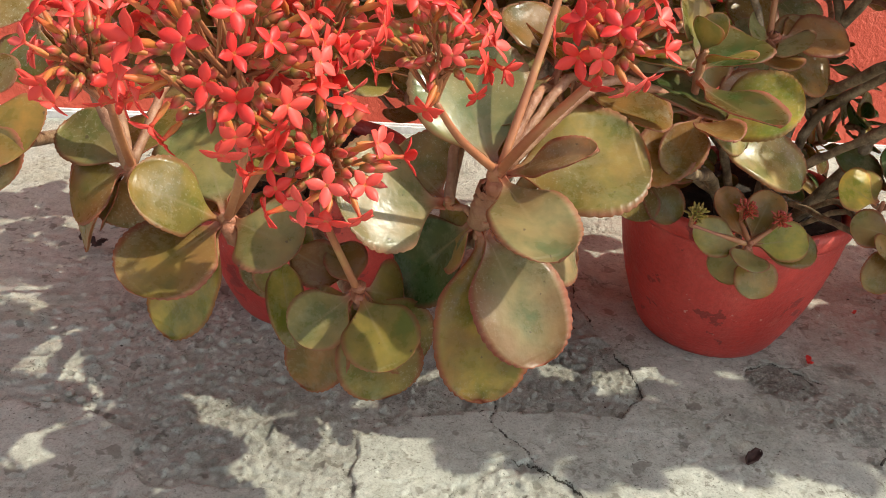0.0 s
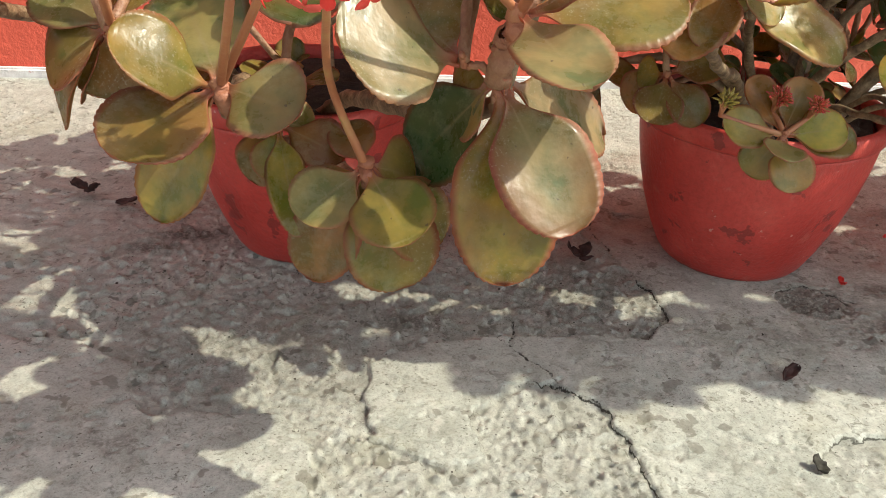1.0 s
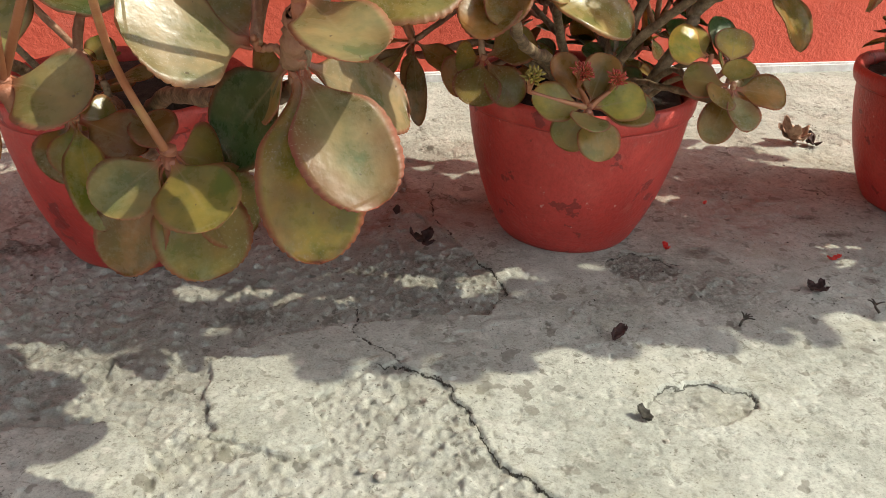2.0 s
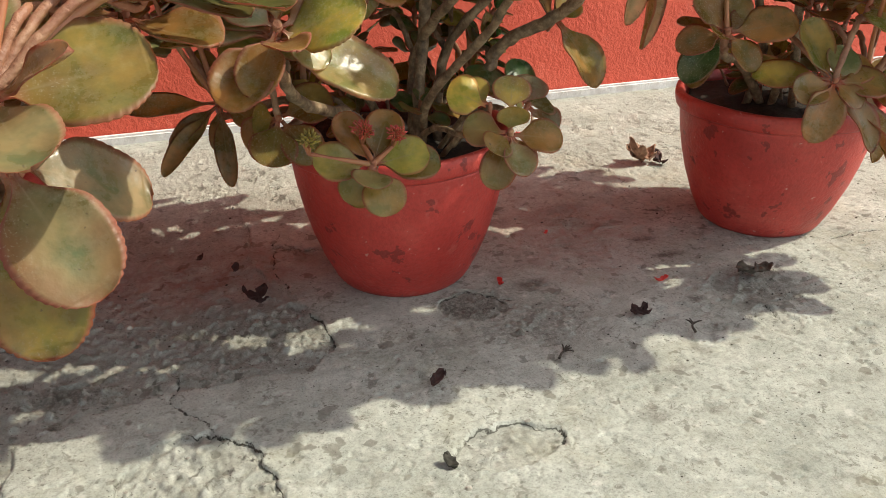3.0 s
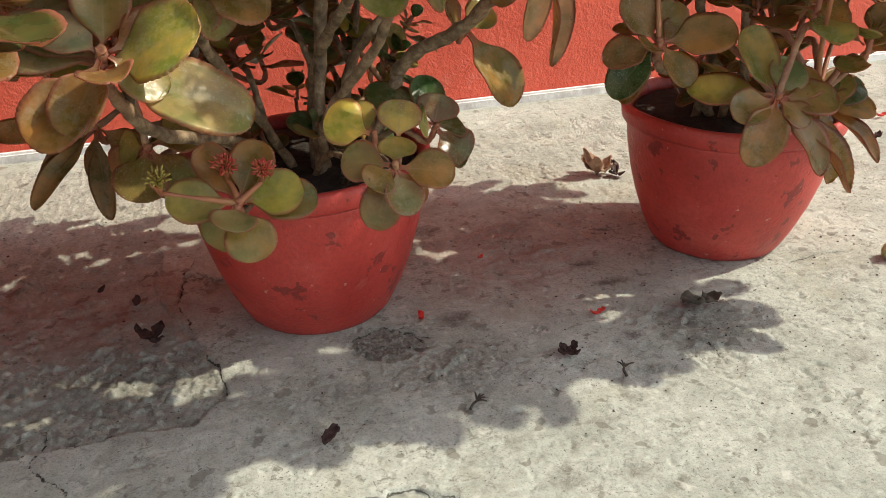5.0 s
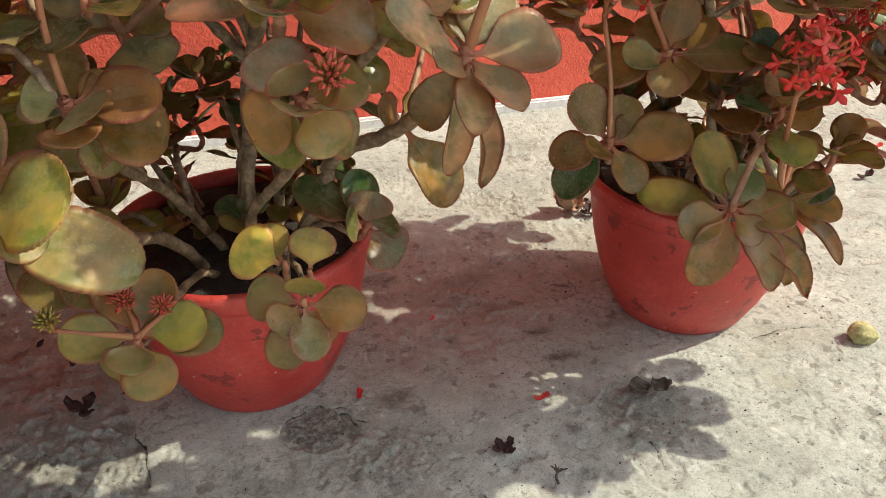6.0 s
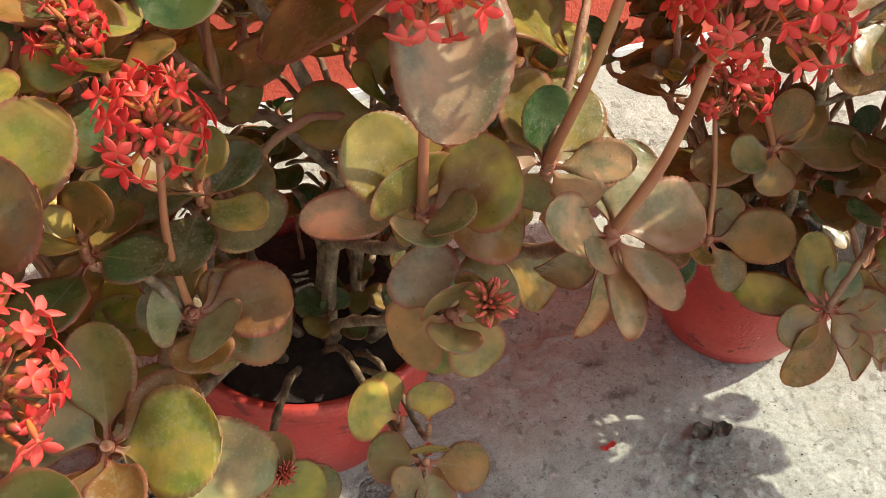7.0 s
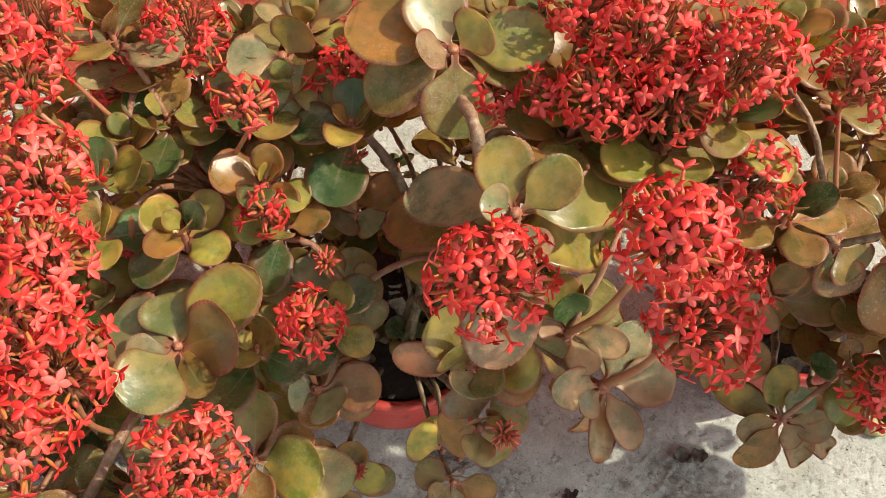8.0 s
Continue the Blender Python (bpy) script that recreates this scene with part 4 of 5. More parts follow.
one.head((0.082, 0.405, 0.483), 0.03, 24, axis=(0.1, 0, 1), buds=12)
one.head((0.075, 0.459, 0.513), 0.03, 24, axis=(0.1, 0, 1), buds=12)
for n_x, n_y, n_z, n_s in ((-0.06, 0.43, 0.30, 0.06), (0.02, 0.44, 0.31, 0.06), (-0.12, 0.46, 0.31, 0.06), (-0.2, 0.5, 0.30, 0.055), (0.05, 0.50, 0.30, 0.055), (-0.05, 0.52, 0.36, 0.055), (0.09, 0.44, 0.31, 0.05), (-0.26, 0.58, 0.28, 0.05), (-0.15, 0.60, 0.35, 0.05), (0.0, 0.60, 0.36, 0.05), (-0.1, 0.72, 0.36, 0.05), (-0.22, 0.72, 0.33, 0.05), (0.02, 0.74, 0.34, 0.05), (-0.08, 0.82, 0.30, 0.05), (-0.2, 0.84, 0.27, 0.05), (-0.02, 0.66, 0.22, 0.04), (-0.1, 0.55, 0.19, 0.045), (0.06, 0.62, 0.27, 0.045)):
    one.whorl((n_x, n_y, n_z), (n_x * 0.5 + 0.06, (n_y - 0.66) * 1.2, 1.0), n_s, "oogbbd")
# Shoots added under the head to shade the floor at the left.
for n_x, n_y, n_z in ((0.105, 0.395, 0.335), (0.14, 0.385, 0.335), (0.07, 0.39, 0.33)):
    one.whorl((n_x, n_y, n_z), (0.1, -0.2, 1.0), 0.050, "oogbbd", start=(0.040, 0.333, 0.286))
thicken(one, 26, (-0.08, 0.66, 0.30), (0.20, 0.24, 0.12), 0.45, 0.052, "ooobbgd", 41)

two = Plant(0.289, 0.669, 0.13, "kalanchoe with bronze-green leaves and many red flower heads", 5, 1.08)
two.rosette((0.172, 0.468, 0.277), (0.05, -0.45, 0.9), [(-59, 25, 18, 40, "w", 0), (-41, 37, 28, 36, "w", 0), (53, -23, 23, 46, "y", 0), (76, -8, -34, 40, "l", 0), (-35, -27, -36, 34, "b", 2), (9, -44, -2, 26, "b", 2), (-73, 56, 2, 34, "o", 1)], thick=0.0045, via=[(0.24, 0.60, 0.18), (0.19, 0.52, 0.22)])
two.rosette((0.174, 0.465, 0.283), (0.05, -0.45, 0.9), [(3, 43, 38, 30, "o", 5), (43, 14, 18, 28, "b", 0), (-29, 16, 18, 26, "w", 0), (-21, -24, -36, 26, "b", 2), (30, -6, -21, 26, "l", 0)], start=(0.172, 0.468, 0.277), thick=0.004)
two.rosette((0.232, 0.483, 0.183), (0.05, -0.6, 0.8), [(-42, -5, 9, 27, "o", 0), (49, -1, -1, 27, "o", 0), (-7, -24, -9, 26, "g", 2), (7, -23, -30, 29, "o", 0), (-19, -3, -27, 26, "o", 0), (40, -1, 8, 28, "y", 0), (-19, 30, 25, 22, "b", 5), (17, 26, 27, 26, "b", 5)], thick=0.003, via=[(0.26, 0.58, 0.16)])
two.rosette((0.329, 0.473, 0.200), (0.1, -0.5, 0.8), [(-32, 9, 5, 27, "o", 0), (35, -14, -1, 26, "b", 1), (-18, -16, -34, 24, "o", 0), (2, -26, -24, 22, "g", 2), (3, 0, 21, 22, "o", 5), (-19, -16, -5, 22, "b", 0), (14, -11, -24, 20, "b", 0)], thick=0.0026, via=[(0.30, 0.60, 0.165), (0.312, 0.54, 0.18)])
two.rosette((0.321, 0.495, 0.214), (0.0, -0.4, 0.9), [(-29, 8, 14, 33, "y", 0), (-12, 23, 16, 22, "o", 0)], thick=0.0022)
two.rosette((0.335, 0.489, 0.210), (0.0, -0.4, 0.9), [(5, 13, 24, 26, "y", 0)], thick=0.0022)
two.rosette((0.220, 0.507, 0.312), (0.05, -0.5, 0.85), [(47, 2, -15, 40, "b", 0), (3, -30, -6, 28, "b", 2), (-23, 10, 13, 26, "w", 0), (-13, 40, 23, 32, "o", 5), (25, 10, 15, 24, "b", 5), (-36, 46, 5, 44, "y", 0), (-3, -8, -29, 34, "o", 1), (22, -3, -30, 30, "o", 1)], thick=0.0036, via=[(0.25, 0.62, 0.20), (0.225, 0.56, 0.26)])
two.rosette((0.331, 0.497, 0.367), (0.0, -0.35, 0.95), [(-56, 6, 4, 22, "p", 1), (-26, 17, 43, 38, "o", 0), (39, -12, 32, 42, "y", 0), (14, 31, 21, 24, "o", 5), (-9, -27, 3, 26, "w", 2), (15, -31, 16, 24, "g", 2), (51, -9, -9, 40, "b", 1), (-10, 4, 27, 42, "o", 2), (-15, -3, 7, 30, "o", 1)], thick=0.0042, via=[(0.30, 0.64, 0.22), (0.325, 0.55, 0.30)])
two.rosette((0.338, 0.468, 0.327), (0.0, -0.5, 0.85), [(-28, -1, -14, 34, "b", 0), (-16, 25, 19, 34, "w", 5), (-5, -2, 21, 28, "g", 2), (29, 12, -31, 30, "g", 0), (-7, -28, 3, 24, "w", 2), (15, -20, -21, 28, "o", 0), (33, 11, 11, 32, "o", 0), (-20, -4, -31, 30, "o", 1), (20, -5, 18, 26, "b", 5)], thick=0.0036, via=[(0.30, 0.60, 0.19), (0.33, 0.53, 0.26)])
two.rosette((0.430, 0.493, 0.337), (0.25, -0.45, 0.85), [(55, 8, 0, 36, "p", 2), (20, -45, -9, 22, "p", 1), (-44, -19, 35, 28, "p", 3), (-6, -51, -22, 20, "p", 3), (-10, -17, -67, 15, "p", 1), (28, 33, 31, 32, "w", 3), (-19, -23, 4, 22, "p", 3), (12, 35, 18, 30, "w", 0), (26, 9, -93, 17, "p", 1), (-30, 14, -52, 22, "p", 4)], thick=0.0056, via=[(0.352, 0.608, 0.198), (0.365, 0.603, 0.232), (0.406, 0.563, 0.268)])
two.rosette((0.402, 0.521, 0.365), (0.15, -0.35, 0.9), [(-15, 30, 37, 32, "o", 5), (-3, 16, 39, 26, "d", 5), (43, 10, 3, 40, "o", 0), (-20, 6, 9, 22, "p", 3), (14, -31, -1, 24, "p", 3), (40, -17, 10, 22, "p", 3), (29, 30, 26, 36, "o", 0), (-11, -2, -24, 32, "o", 0)], thick=0.0042, via=[(0.33, 0.65, 0.22), (0.38, 0.59, 0.30)])
# The first leaf's pale tint stands for its sunlit sheen.
two.rosette((0.348, 0.535, 0.488), (0.05, -0.15, 1), [(-64, 56, -44, 38, "w", 0), (78, 40, -20, 44, "o", 0), (-16, -80, -48, 44, "p", 1), (-14, 34, 32, 34, "o", 5), (36, 20, 26, 28, "o", 2), (-22, 6, 12, 22, "w", 2), (9, -30, -10, 28, "p", 2), (10, 52, 8, 36, "b", 0)], thick=0.0048, via=[(0.31, 0.63, 0.28), (0.34, 0.565, 0.40)])
two.rosette((0.342, 0.548, 0.452), (0, -0.1, 1), [(-72, 44, -40, 40, "b", 0), (88, 14, -32, 42, "y", 1)], thick=0.004, start=(0.348, 0.535, 0.488))
two.rosette((0.248, 0.640, 0.358), (0.0, -0.2, 1), [(-35, 15, 7, 26, "o", 0), (39, 18, 16, 28, "b", 0), (-17, 32, 14, 26, "y", 0), (-13, -19, -2, 26, "w", 2), (21, -11, -6, 30, "o", 0), (10, 6, 24, 22, "b", 5), (-32, 1, -21, 30, "o", 1)])
two.rosette((0.132, 0.676, 0.340), (-0.1, -0.3, 1), [(-64, 31, -3, 28, "w", 2), (-26, -12, 8, 26, "w", 2), (-25, 28, 11, 26, "w", 0), (3, -54, -21, 36, "o", 0), (7, 41, 17, 28, "o", 0), (22, -2, 1, 28, "y", 0), (-8, -24, 1, 22, "p", 2)])
two.rosette((0.242, 0.577, 0.336), (0, -0.3, 1), [(-73, 11, 1, 34, "g", 0), (26, 9, 8, 30, "o", 0), (-25, 33, 14, 26, "b", 0), (19, -27, -17, 40, "g", 0), (28, -2, -4, 22, "b", 0), (-41, 14, 18, 24, "w", 2), (11, 33, 12, 30, "o", 0)])
one.rosette((0.130, 0.511, 0.373), (0.3, -0.2, 0.95), [(-47, 17, 7, 50, "g", 1), (-6, 33, 16, 40, "o", 5), (42, -4, 30, 46, "b", 0), (53, 33, 44, 40, "y", 0), (-18, -48, 20, 44, "g", 1), (22, -34, -3, 24, "b", 0), (-31, -14, -1, 34, "w", 0), (-6, -42, -47, 36, "o", 1)])
two.rosette((0.175, 0.520, 0.276), (0, -0.3, 1), [(-49, 18, 7, 42, "b", 0), (21, 12, 34, 36, "y", 2), (-12, 53, 35, 38, "b", 0), (22, -24, -14, 34, "o", 1), (-32, -24, -20, 36, "o", 1)])
two.rosette((0.220, 0.502, 0.321), (0, -0.3, 1), [(-20, -3, 8, 28, "g", 2), (48, 1, 5, 34, "b", 0), (15, -19, 1, 32, "g", 0), (36, 14, 7, 26, "b", 0)], start=(0.220, 0.507, 0.312))
two.rosette((0.316, 0.648, 0.516), (0.0, 0.0, 1), [(-70, 21, 8, 46, "b", 0), (-60, -15, -28, 42, "o", 1), (-26, -4, -24, 42, "o", 0), (3, -44, -36, 44, "l", 1), (-25, -12, 13, 26, "p", 0), (65, 7, 11, 42, "o", 0), (21, 8, 19, 32, "y", 2), (53, -3, -9, 38, "o", 1), (-21, 36, 23, 40, "w", 2)], thick=0.005)
two.rosette((0.199, 0.695, 0.466), (0, 0, 1), [(-41, 2, -2, 34, "w", 0), (14, 15, 24, 32, "y", 5), (40, -33, -19, 32, "o", 0), (-26, 26, 3, 32, "l", 0), (15, -45, -29, 34, "o", 1), (-30, -18, -22, 32, "g", 0)])
two.rosette((0.131, 0.653, 0.188), (-0.2, -0.6, 0.6), [(-54, -32, -45, 16, "k", 1), (-83, 11, 0, 19, "b", 0), (1, -42, -58, 16, "k", 1), (-6, -18, -37, 14, "k", 0), (39, -21, -20, 20, "b", 0), (-13, 30, 40, 22, "b", 0), (-46, -14, -28, 14, "k", 1)], thick=0.004)
two.rosette((0.175, 0.572, 0.195), (0.0, -0.6, 0.7), [(-11, -24, -30, 34, "o", 0), (-21, 5, -2, 26, "o", 1), (25, -22, -30, 30, "o", 0), (-29, 7, -25, 30, "b", 1), (42, 8, 14, 32, "o", 0)], thick=0.0035)
two.rosette((0.380, 0.576, 0.187), (0.3, -0.5, 0.8), [(22, -16, -20, 36, "d", 1), (8, 10, 23, 30, "d", 0), (-2, 25, 35, 26, "d", 0), (19, 10, 8, 36, "d", 1), (-17, -7, 11, 26, "d", 5), (-46, 27, 29, 28, "d", 0), (28, -4, -26, 30, "d", 1)], thick=0.003)
two.rosette((0.412, 0.602, 0.252), (0.4, -0.4, 0.8), [(34, -34, -46, 38, "b", 1), (-18, -6, 20, 26, "b", 2), (22, 12, 14, 24, "o", 2)], start=(0.406, 0.563, 0.268), thick=0.0026)
two.head((0.326, 0.480, 0.502), 0.035, 42, axis=(0, -0.3, 1), start=(0.331, 0.497, 0.367), buds=18, thick=0.0032)
two.head((0.411, 0.466, 0.560), 0.032, 38, axis=(0.05, -0.3, 1), start=(0.402, 0.521, 0.365), buds=16, thick=0.0034)
two.head((0.450, 0.462, 0.482), 0.036, 42, axis=(0.1, -0.3, 1), start=(0.430, 0.493, 0.337), buds=16, thick=0.0038)
two.head((0.222, 0.495, 0.432), 0.022, 16, axis=(0, -0.4, 0.9), start=(0.220, 0.507, 0.312), buds=12)
two.head((0.190, 0.584, 0.430), 0.019, 7, axis=(0, -0.2, 1), start=(0.132, 0.676, 0.340), buds=16)
two.head((0.182, 0.615, 0.497), 0.022, 7, axis=(0, -0.2, 1), start=(0.132, 0.676, 0.340), buds=22)
two.head((0.243, 0.686, 0.452), 0.027, 24, axis=(0, -0.2, 1), start=(0.248, 0.640, 0.358), buds=10)
two.head((0.063, 0.765, 0.360), 0.036, 26, axis=(0, -0.2, 1), buds=14)
two.head((0.086, 0.613, 0.345), 0.024, 12, axis=(0, -0.2, 1), buds=18)
two.head((0.230, 0.549, 0.418), 0.014, 0, axis=(0, -0.2, 1), start=(0.242, 0.577, 0.336), buds=30, size=0.0085)
two.head((0.249, 0.631, 0.427), 0.015, 0, axis=(0, -0.2, 1), start=(0.248, 0.640, 0.358), buds=28, size=0.0085)
two.head((0.352, 0.455, 0.344), 0.016, 0, axis=(0.1, -0.6, 0.8), start=(0.338, 0.468, 0.327), buds=34, size=0.0085)
two.whorl((0.406, 0.613, 0.444), (0.1, -0.1, 1), 0.05, "oobdyg", 4)
two.head((0.406, 0.601, 0.519), 0.03, 26, axis=(0.05, -0.1, 1), start=(0.406, 0.613, 0.439), buds=12, thick=0.003)
two.whorl((0.437, 0.640, 0.471), (0.1, -0.1, 1), 0.05, "oobdyg", 4)
two.head((0.437, 0.628, 0.546), 0.038, 38, axis=(0.05, -0.1, 1), start=(0.437, 0.640, 0.466), buds=12, thick=0.003)
two.whorl((0.483, 0.610, 0.480), (0.1, -0.1, 1), 0.05, "oobdyg", 4)
two.head((0.483, 0.598, 0.555), 0.034, 32, axis=(0.05, -0.1, 1), start=(0.483, 0.610, 0.475), buds=12, thick=0.003)
two.whorl((0.404, 0.676, 0.467), (0.1, -0.1, 1), 0.05, "oobdyg", 4)
two.head((0.404, 0.664, 0.542), 0.034, 28, axis=(0.05, -0.1, 1), start=(0.404, 0.676, 0.462), buds=12, thick=0.003)
two.whorl((0.448, 0.606, 0.456), (0.1, -0.1, 1), 0.05, "oobdyg", 4)
two.head((0.448, 0.594, 0.531), 0.03, 24, axis=(0.05, -0.1, 1), start=(0.448, 0.606, 0.451), buds=12, thick=0.003)
two.head((0.340, 0.633, 0.490), 0.018, 10, axis=(0.05, -0.1, 1), start=(0.340, 0.645, 0.410), buds=12, thick=0.003)
two.head((0.372, 0.625, 0.503), 0.018, 10, axis=(0.05, -0.1, 1), start=(0.372, 0.637, 0.423), buds=12, thick=0.003)
two.head((0.130, 0.715, 0.474), 0.034, 26, axis=(0, -0.1, 1), buds=12)
two.head((0.077, 0.726, 0.414), 0.036, 26, axis=(0, -0.1, 1), buds=12)
two.head((0.049, 0.667, 0.520), 0.034, 26, axis=(0, -0.1, 1), buds=12)
two.head((0.047, 0.627, 0.509), 0.03, 22, axis=(0, -0.1, 1), buds=12)
two.head((0.227, 0.490, 0.205), 0.011, 0, axis=(0, -0.5, 0.8), start=(0.232, 0.483, 0.183), buds=64, size=0.0052)
two.head((0.249, 0.483, 0.203), 0.01, 0, axis=(0.1, -0.5, 0.8), start=(0.232, 0.483, 0.183), buds=56, size=0.0052)
two.head((0.188, 0.476, 0.206), 0.011, 0, axis=(0, -0.5, 0.8), start=(0.232, 0.483, 0.183), buds=34, size=0.0065, green=True)
for n_x, n_y, n_z, n_s in ((0.17, 0.60, 0.27, 0.045), (0.34, 0.72, 0.34, 0.05), (0.20, 0.78, 0.33, 0.05), (0.42, 0.74, 0.36, 0.05), (0.27, 0.84, 0.30, 0.05), (0.38, 0.84, 0.32, 0.05), (0.12, 0.82, 0.26, 0.05), (0.46, 0.68, 0.38, 0.05), (0.26, 0.72, 0.22, 0.04), (0.33, 0.60, 0.19, 0.04), (0.20, 0.62, 0.20, 0.04), (0.30, 0.78, 0.43, 0.05), (0.16, 0.70, 0.40, 0.045), (0.20, 0.60, 0.25, 0.035)):
    if from_line((n_x, n_y, n_z), *OPEN_MIDDLE) > 0.07:
        two.whorl((n_x, n_y, n_z), ((n_x - 0.28) * 1.2, (n_y - 0.66) * 0.8, 1.0), n_s, "oobbyd")
for n_x, n_y, n_z, n_s in ((0.08, 0.68, 0.27, 0.05), (0.06, 0.76, 0.25, 0.05), (0.12, 0.77, 0.29, 0.05), (0.10, 0.86, 0.26, 0.05), (0.27, 0.76, 0.35, 0.05), (0.33, 0.81, 0.34, 0.05), (0.22, 0.88, 0.30, 0.05)):
    if from_line((n_x, n_y, n_z), *OPEN_MIDDLE) > 0.07:
        two.whorl((n_x, n_y, n_z), ((n_x - 0.28) * 1.2, (n_y - 0.66) * 0.8, 1.0), n_s, "oobbyd")
two.whorl((0.248, 0.644, 0.452), (0, -0.15, 1), 0.05, "oobbyd", 4)
two.whorl((0.188, 0.674, 0.432), (0, -0.15, 1), 0.05, "oobbyd", 4)
two.whorl((0.152, 0.685, 0.421), (0, -0.15, 1), 0.05, "oobbyd", 4)
two.whorl((0.112, 0.676, 0.425), (0, -0.15, 1), 0.05, "oobbyd", 4)
two.whorl((0.084, 0.657, 0.418), (0, -0.15, 1), 0.05, "oobbyd", 4)
two.whorl((0.071, 0.620, 0.418), (0, -0.15, 1), 0.05, "oobbyd", 4)
two.whorl((0.073, 0.579, 0.413), (0, -0.15, 1), 0.045, "oobbyd", 4)
two.whorl((0.188, 0.610, 0.428), (0, -0.15, 1), 0.045, "oobbyd", 4)
two.whorl((0.199, 0.588, 0.410), (0, -0.15, 1), 0.045, "oobbyd", 4)
two.whorl((0.134, 0.576, 0.415), (0, -0.15, 1), 0.045, "oobbyd", 4)
two.whorl((0.182, 0.513, 0.366), (0, -0.15, 1), 0.045, "oobbyd", 4)
two.whorl((0.233, 0.535, 0.372), (0, -0.15, 1), 0.04, "oobbyd", 4)
two.whorl((0.394, 0.605, 0.490), (0, -0.15, 1), 0.05, "oobbyd", 4)
two.whorl((0.453, 0.587, 0.497), (0, -0.15, 1), 0.05, "oobbyd", 4)
two.whorl((0.491, 0.597, 0.513), (0, -0.15, 1), 0.05, "oobbyd", 4)
two.whorl((0.437, 0.637, 0.509), (0, -0.15, 1), 0.05, "oobbyd", 4)
two.whorl((0.395, 0.613, 0.470), (0, -0.15, 1), 0.045, "oobbyd", 4)
for n_x, n_y, n_z, n_s in ((0.08, 0.705, 0.48, 0.055), (0.403, 0.72, 0.48, 0.055), (0.20, 0.678, 0.45, 0.055), (0.213, 0.743, 0.455, 0.058), (0.264, 0.722, 0.46, 0.062), (0.322, 0.716, 0.455, 0.060), (0.367, 0.738, 0.46, 0.058), (0.093, 0.72, 0.445, 0.052), (0.16, 0.76, 0.43, 0.055)):
    two.whorl((n_x, n_y, n_z), ((n_x - 0.28) * 0.8, (n_y - 0.70) * 0.8, 1.0), n_s, "oogbbdw", 4)
thicken(two, 18, (0.29, 0.71, 0.31), (0.20, 0.20, 0.13), 0.545, 0.046, "ooobbbgd", 42)
thicken(two, 8, (0.29, 0.72, 0.21), (0.12, 0.07, 0.09), 0.65, 0.034, "dddo", 47)
thicken(two, 10, (0.29, 0.67, 0.22), (0.09, 0.09, 0.06), 0.56, 0.036, "ddo", 43)

three = Plant(0.709, 0.688, 0.14, "kalanchoe with reddish-green leaves and sparse red flowers", 9, 1.05)
three.rosette((0.558, 0.572, 0.238), (-0.2, -0.4, 0.9), [(-43, 5, -8, 28, "r", 1), (-22, 24, 33, 32, "r", 5), (21, 21, 23, 26, "o", 5), (26, 1, 12, 28, "b", 0), (-22, -18, 1, 22, "b", 2), (-25, 19, -49, 26, "b", 1), (16, -29, -24, 24, "b", 1), (-39, -1, -36, 28, "d", 1), (54, -20, 12, 36, "r", 0)], via=[(0.63, 0.65, 0.19), (0.58, 0.60, 0.21)])
three.rosette((0.631, 0.519, 0.204), (0.05, -0.5, 0.85), [(-14, 38, 40, 32, "o", 5), (-56, 34, 4, 28, "y", 0), (-42, -8, -10, 28, "r", 2), (-34, -37, -29, 30, "b", 4), (47, -11, -2, 30, "r", 0), (22, 15, 24, 28, "g", 0), (15, -23, -14, 24, "r", 1), (39, -30, -52, 28, "r", 1), (92, -13, -77, 22, "b", 1), (42, 9, 12, 26, "b", 0)], thick=0.0036, via=[(0.66, 0.62, 0.19), (0.64, 0.56, 0.19)])
three.rosette((0.605, 0.593, 0.294), (-0.05, -0.4, 0.9), [(-56, 7, -13, 32, "b", 0), (-39, -7, 0, 26, "g", 2), (62, -16, 2, 32, "r", 0), (-10, 28, 16, 30, "b", 5), (35, 15, 26, 32, "b", 0), (-10, -25, -20, 28, "r", 1), (14, 16, 36, 26, "b", 5), (20, -12, -17, 30, "b", 1)], via=[(0.66, 0.66, 0.20), (0.62, 0.62, 0.25)])
three.rosette((0.700, 0.560, 0.185), (0.3, -0.4, 0.85), [(48, -15, -8, 28, "b", 0), (52, -35, -42, 18, "b", 1), (49, 5, 7, 28, "d", 0), (-17, -4, -24, 22, "b", 1), (36, 15, 9, 26, "o", 5), (8, -36, -60, 24, "r", 1)], thick=0.003)
three.rosette((0.616, 0.584, 0.387), (0, -0.2, 1), [(-18, -6, -8, 40, "g", 0), (6, -31, -29, 40, "b", 0), (-15, 17, -3, 36, "r", 0), (22, 20, 20, 40, "b", 0), (20, -22, -13, 40, "r", 1), (9, 31, 7, 30, "r", 0)], thick=0.004)
three.head((0.556, 0.590, 0.348), 0.025, 14, axis=(0, -0.4, 1), start=(0.558, 0.572, 0.238), buds=14)
three.head((0.758, 0.603, 0.290), 0.034, 18, axis=(0, -0.3, 1), start=(0.700, 0.560, 0.185), buds=14)
three.head((0.515, 0.574, 0.478), 0.03, 22, axis=(0, -0.2, 1), start=(0.605, 0.593, 0.294), buds=14)
three.head((0.591, 0.626, 0.520), 0.034, 26, axis=(0, -0.2, 1), start=(0.616, 0.584, 0.387), buds=14)
three.head((0.646, 0.487, 0.322), 0.024, 14, axis=(0.1, -0.3, 1), start=(0.700, 0.560, 0.185), buds=10)
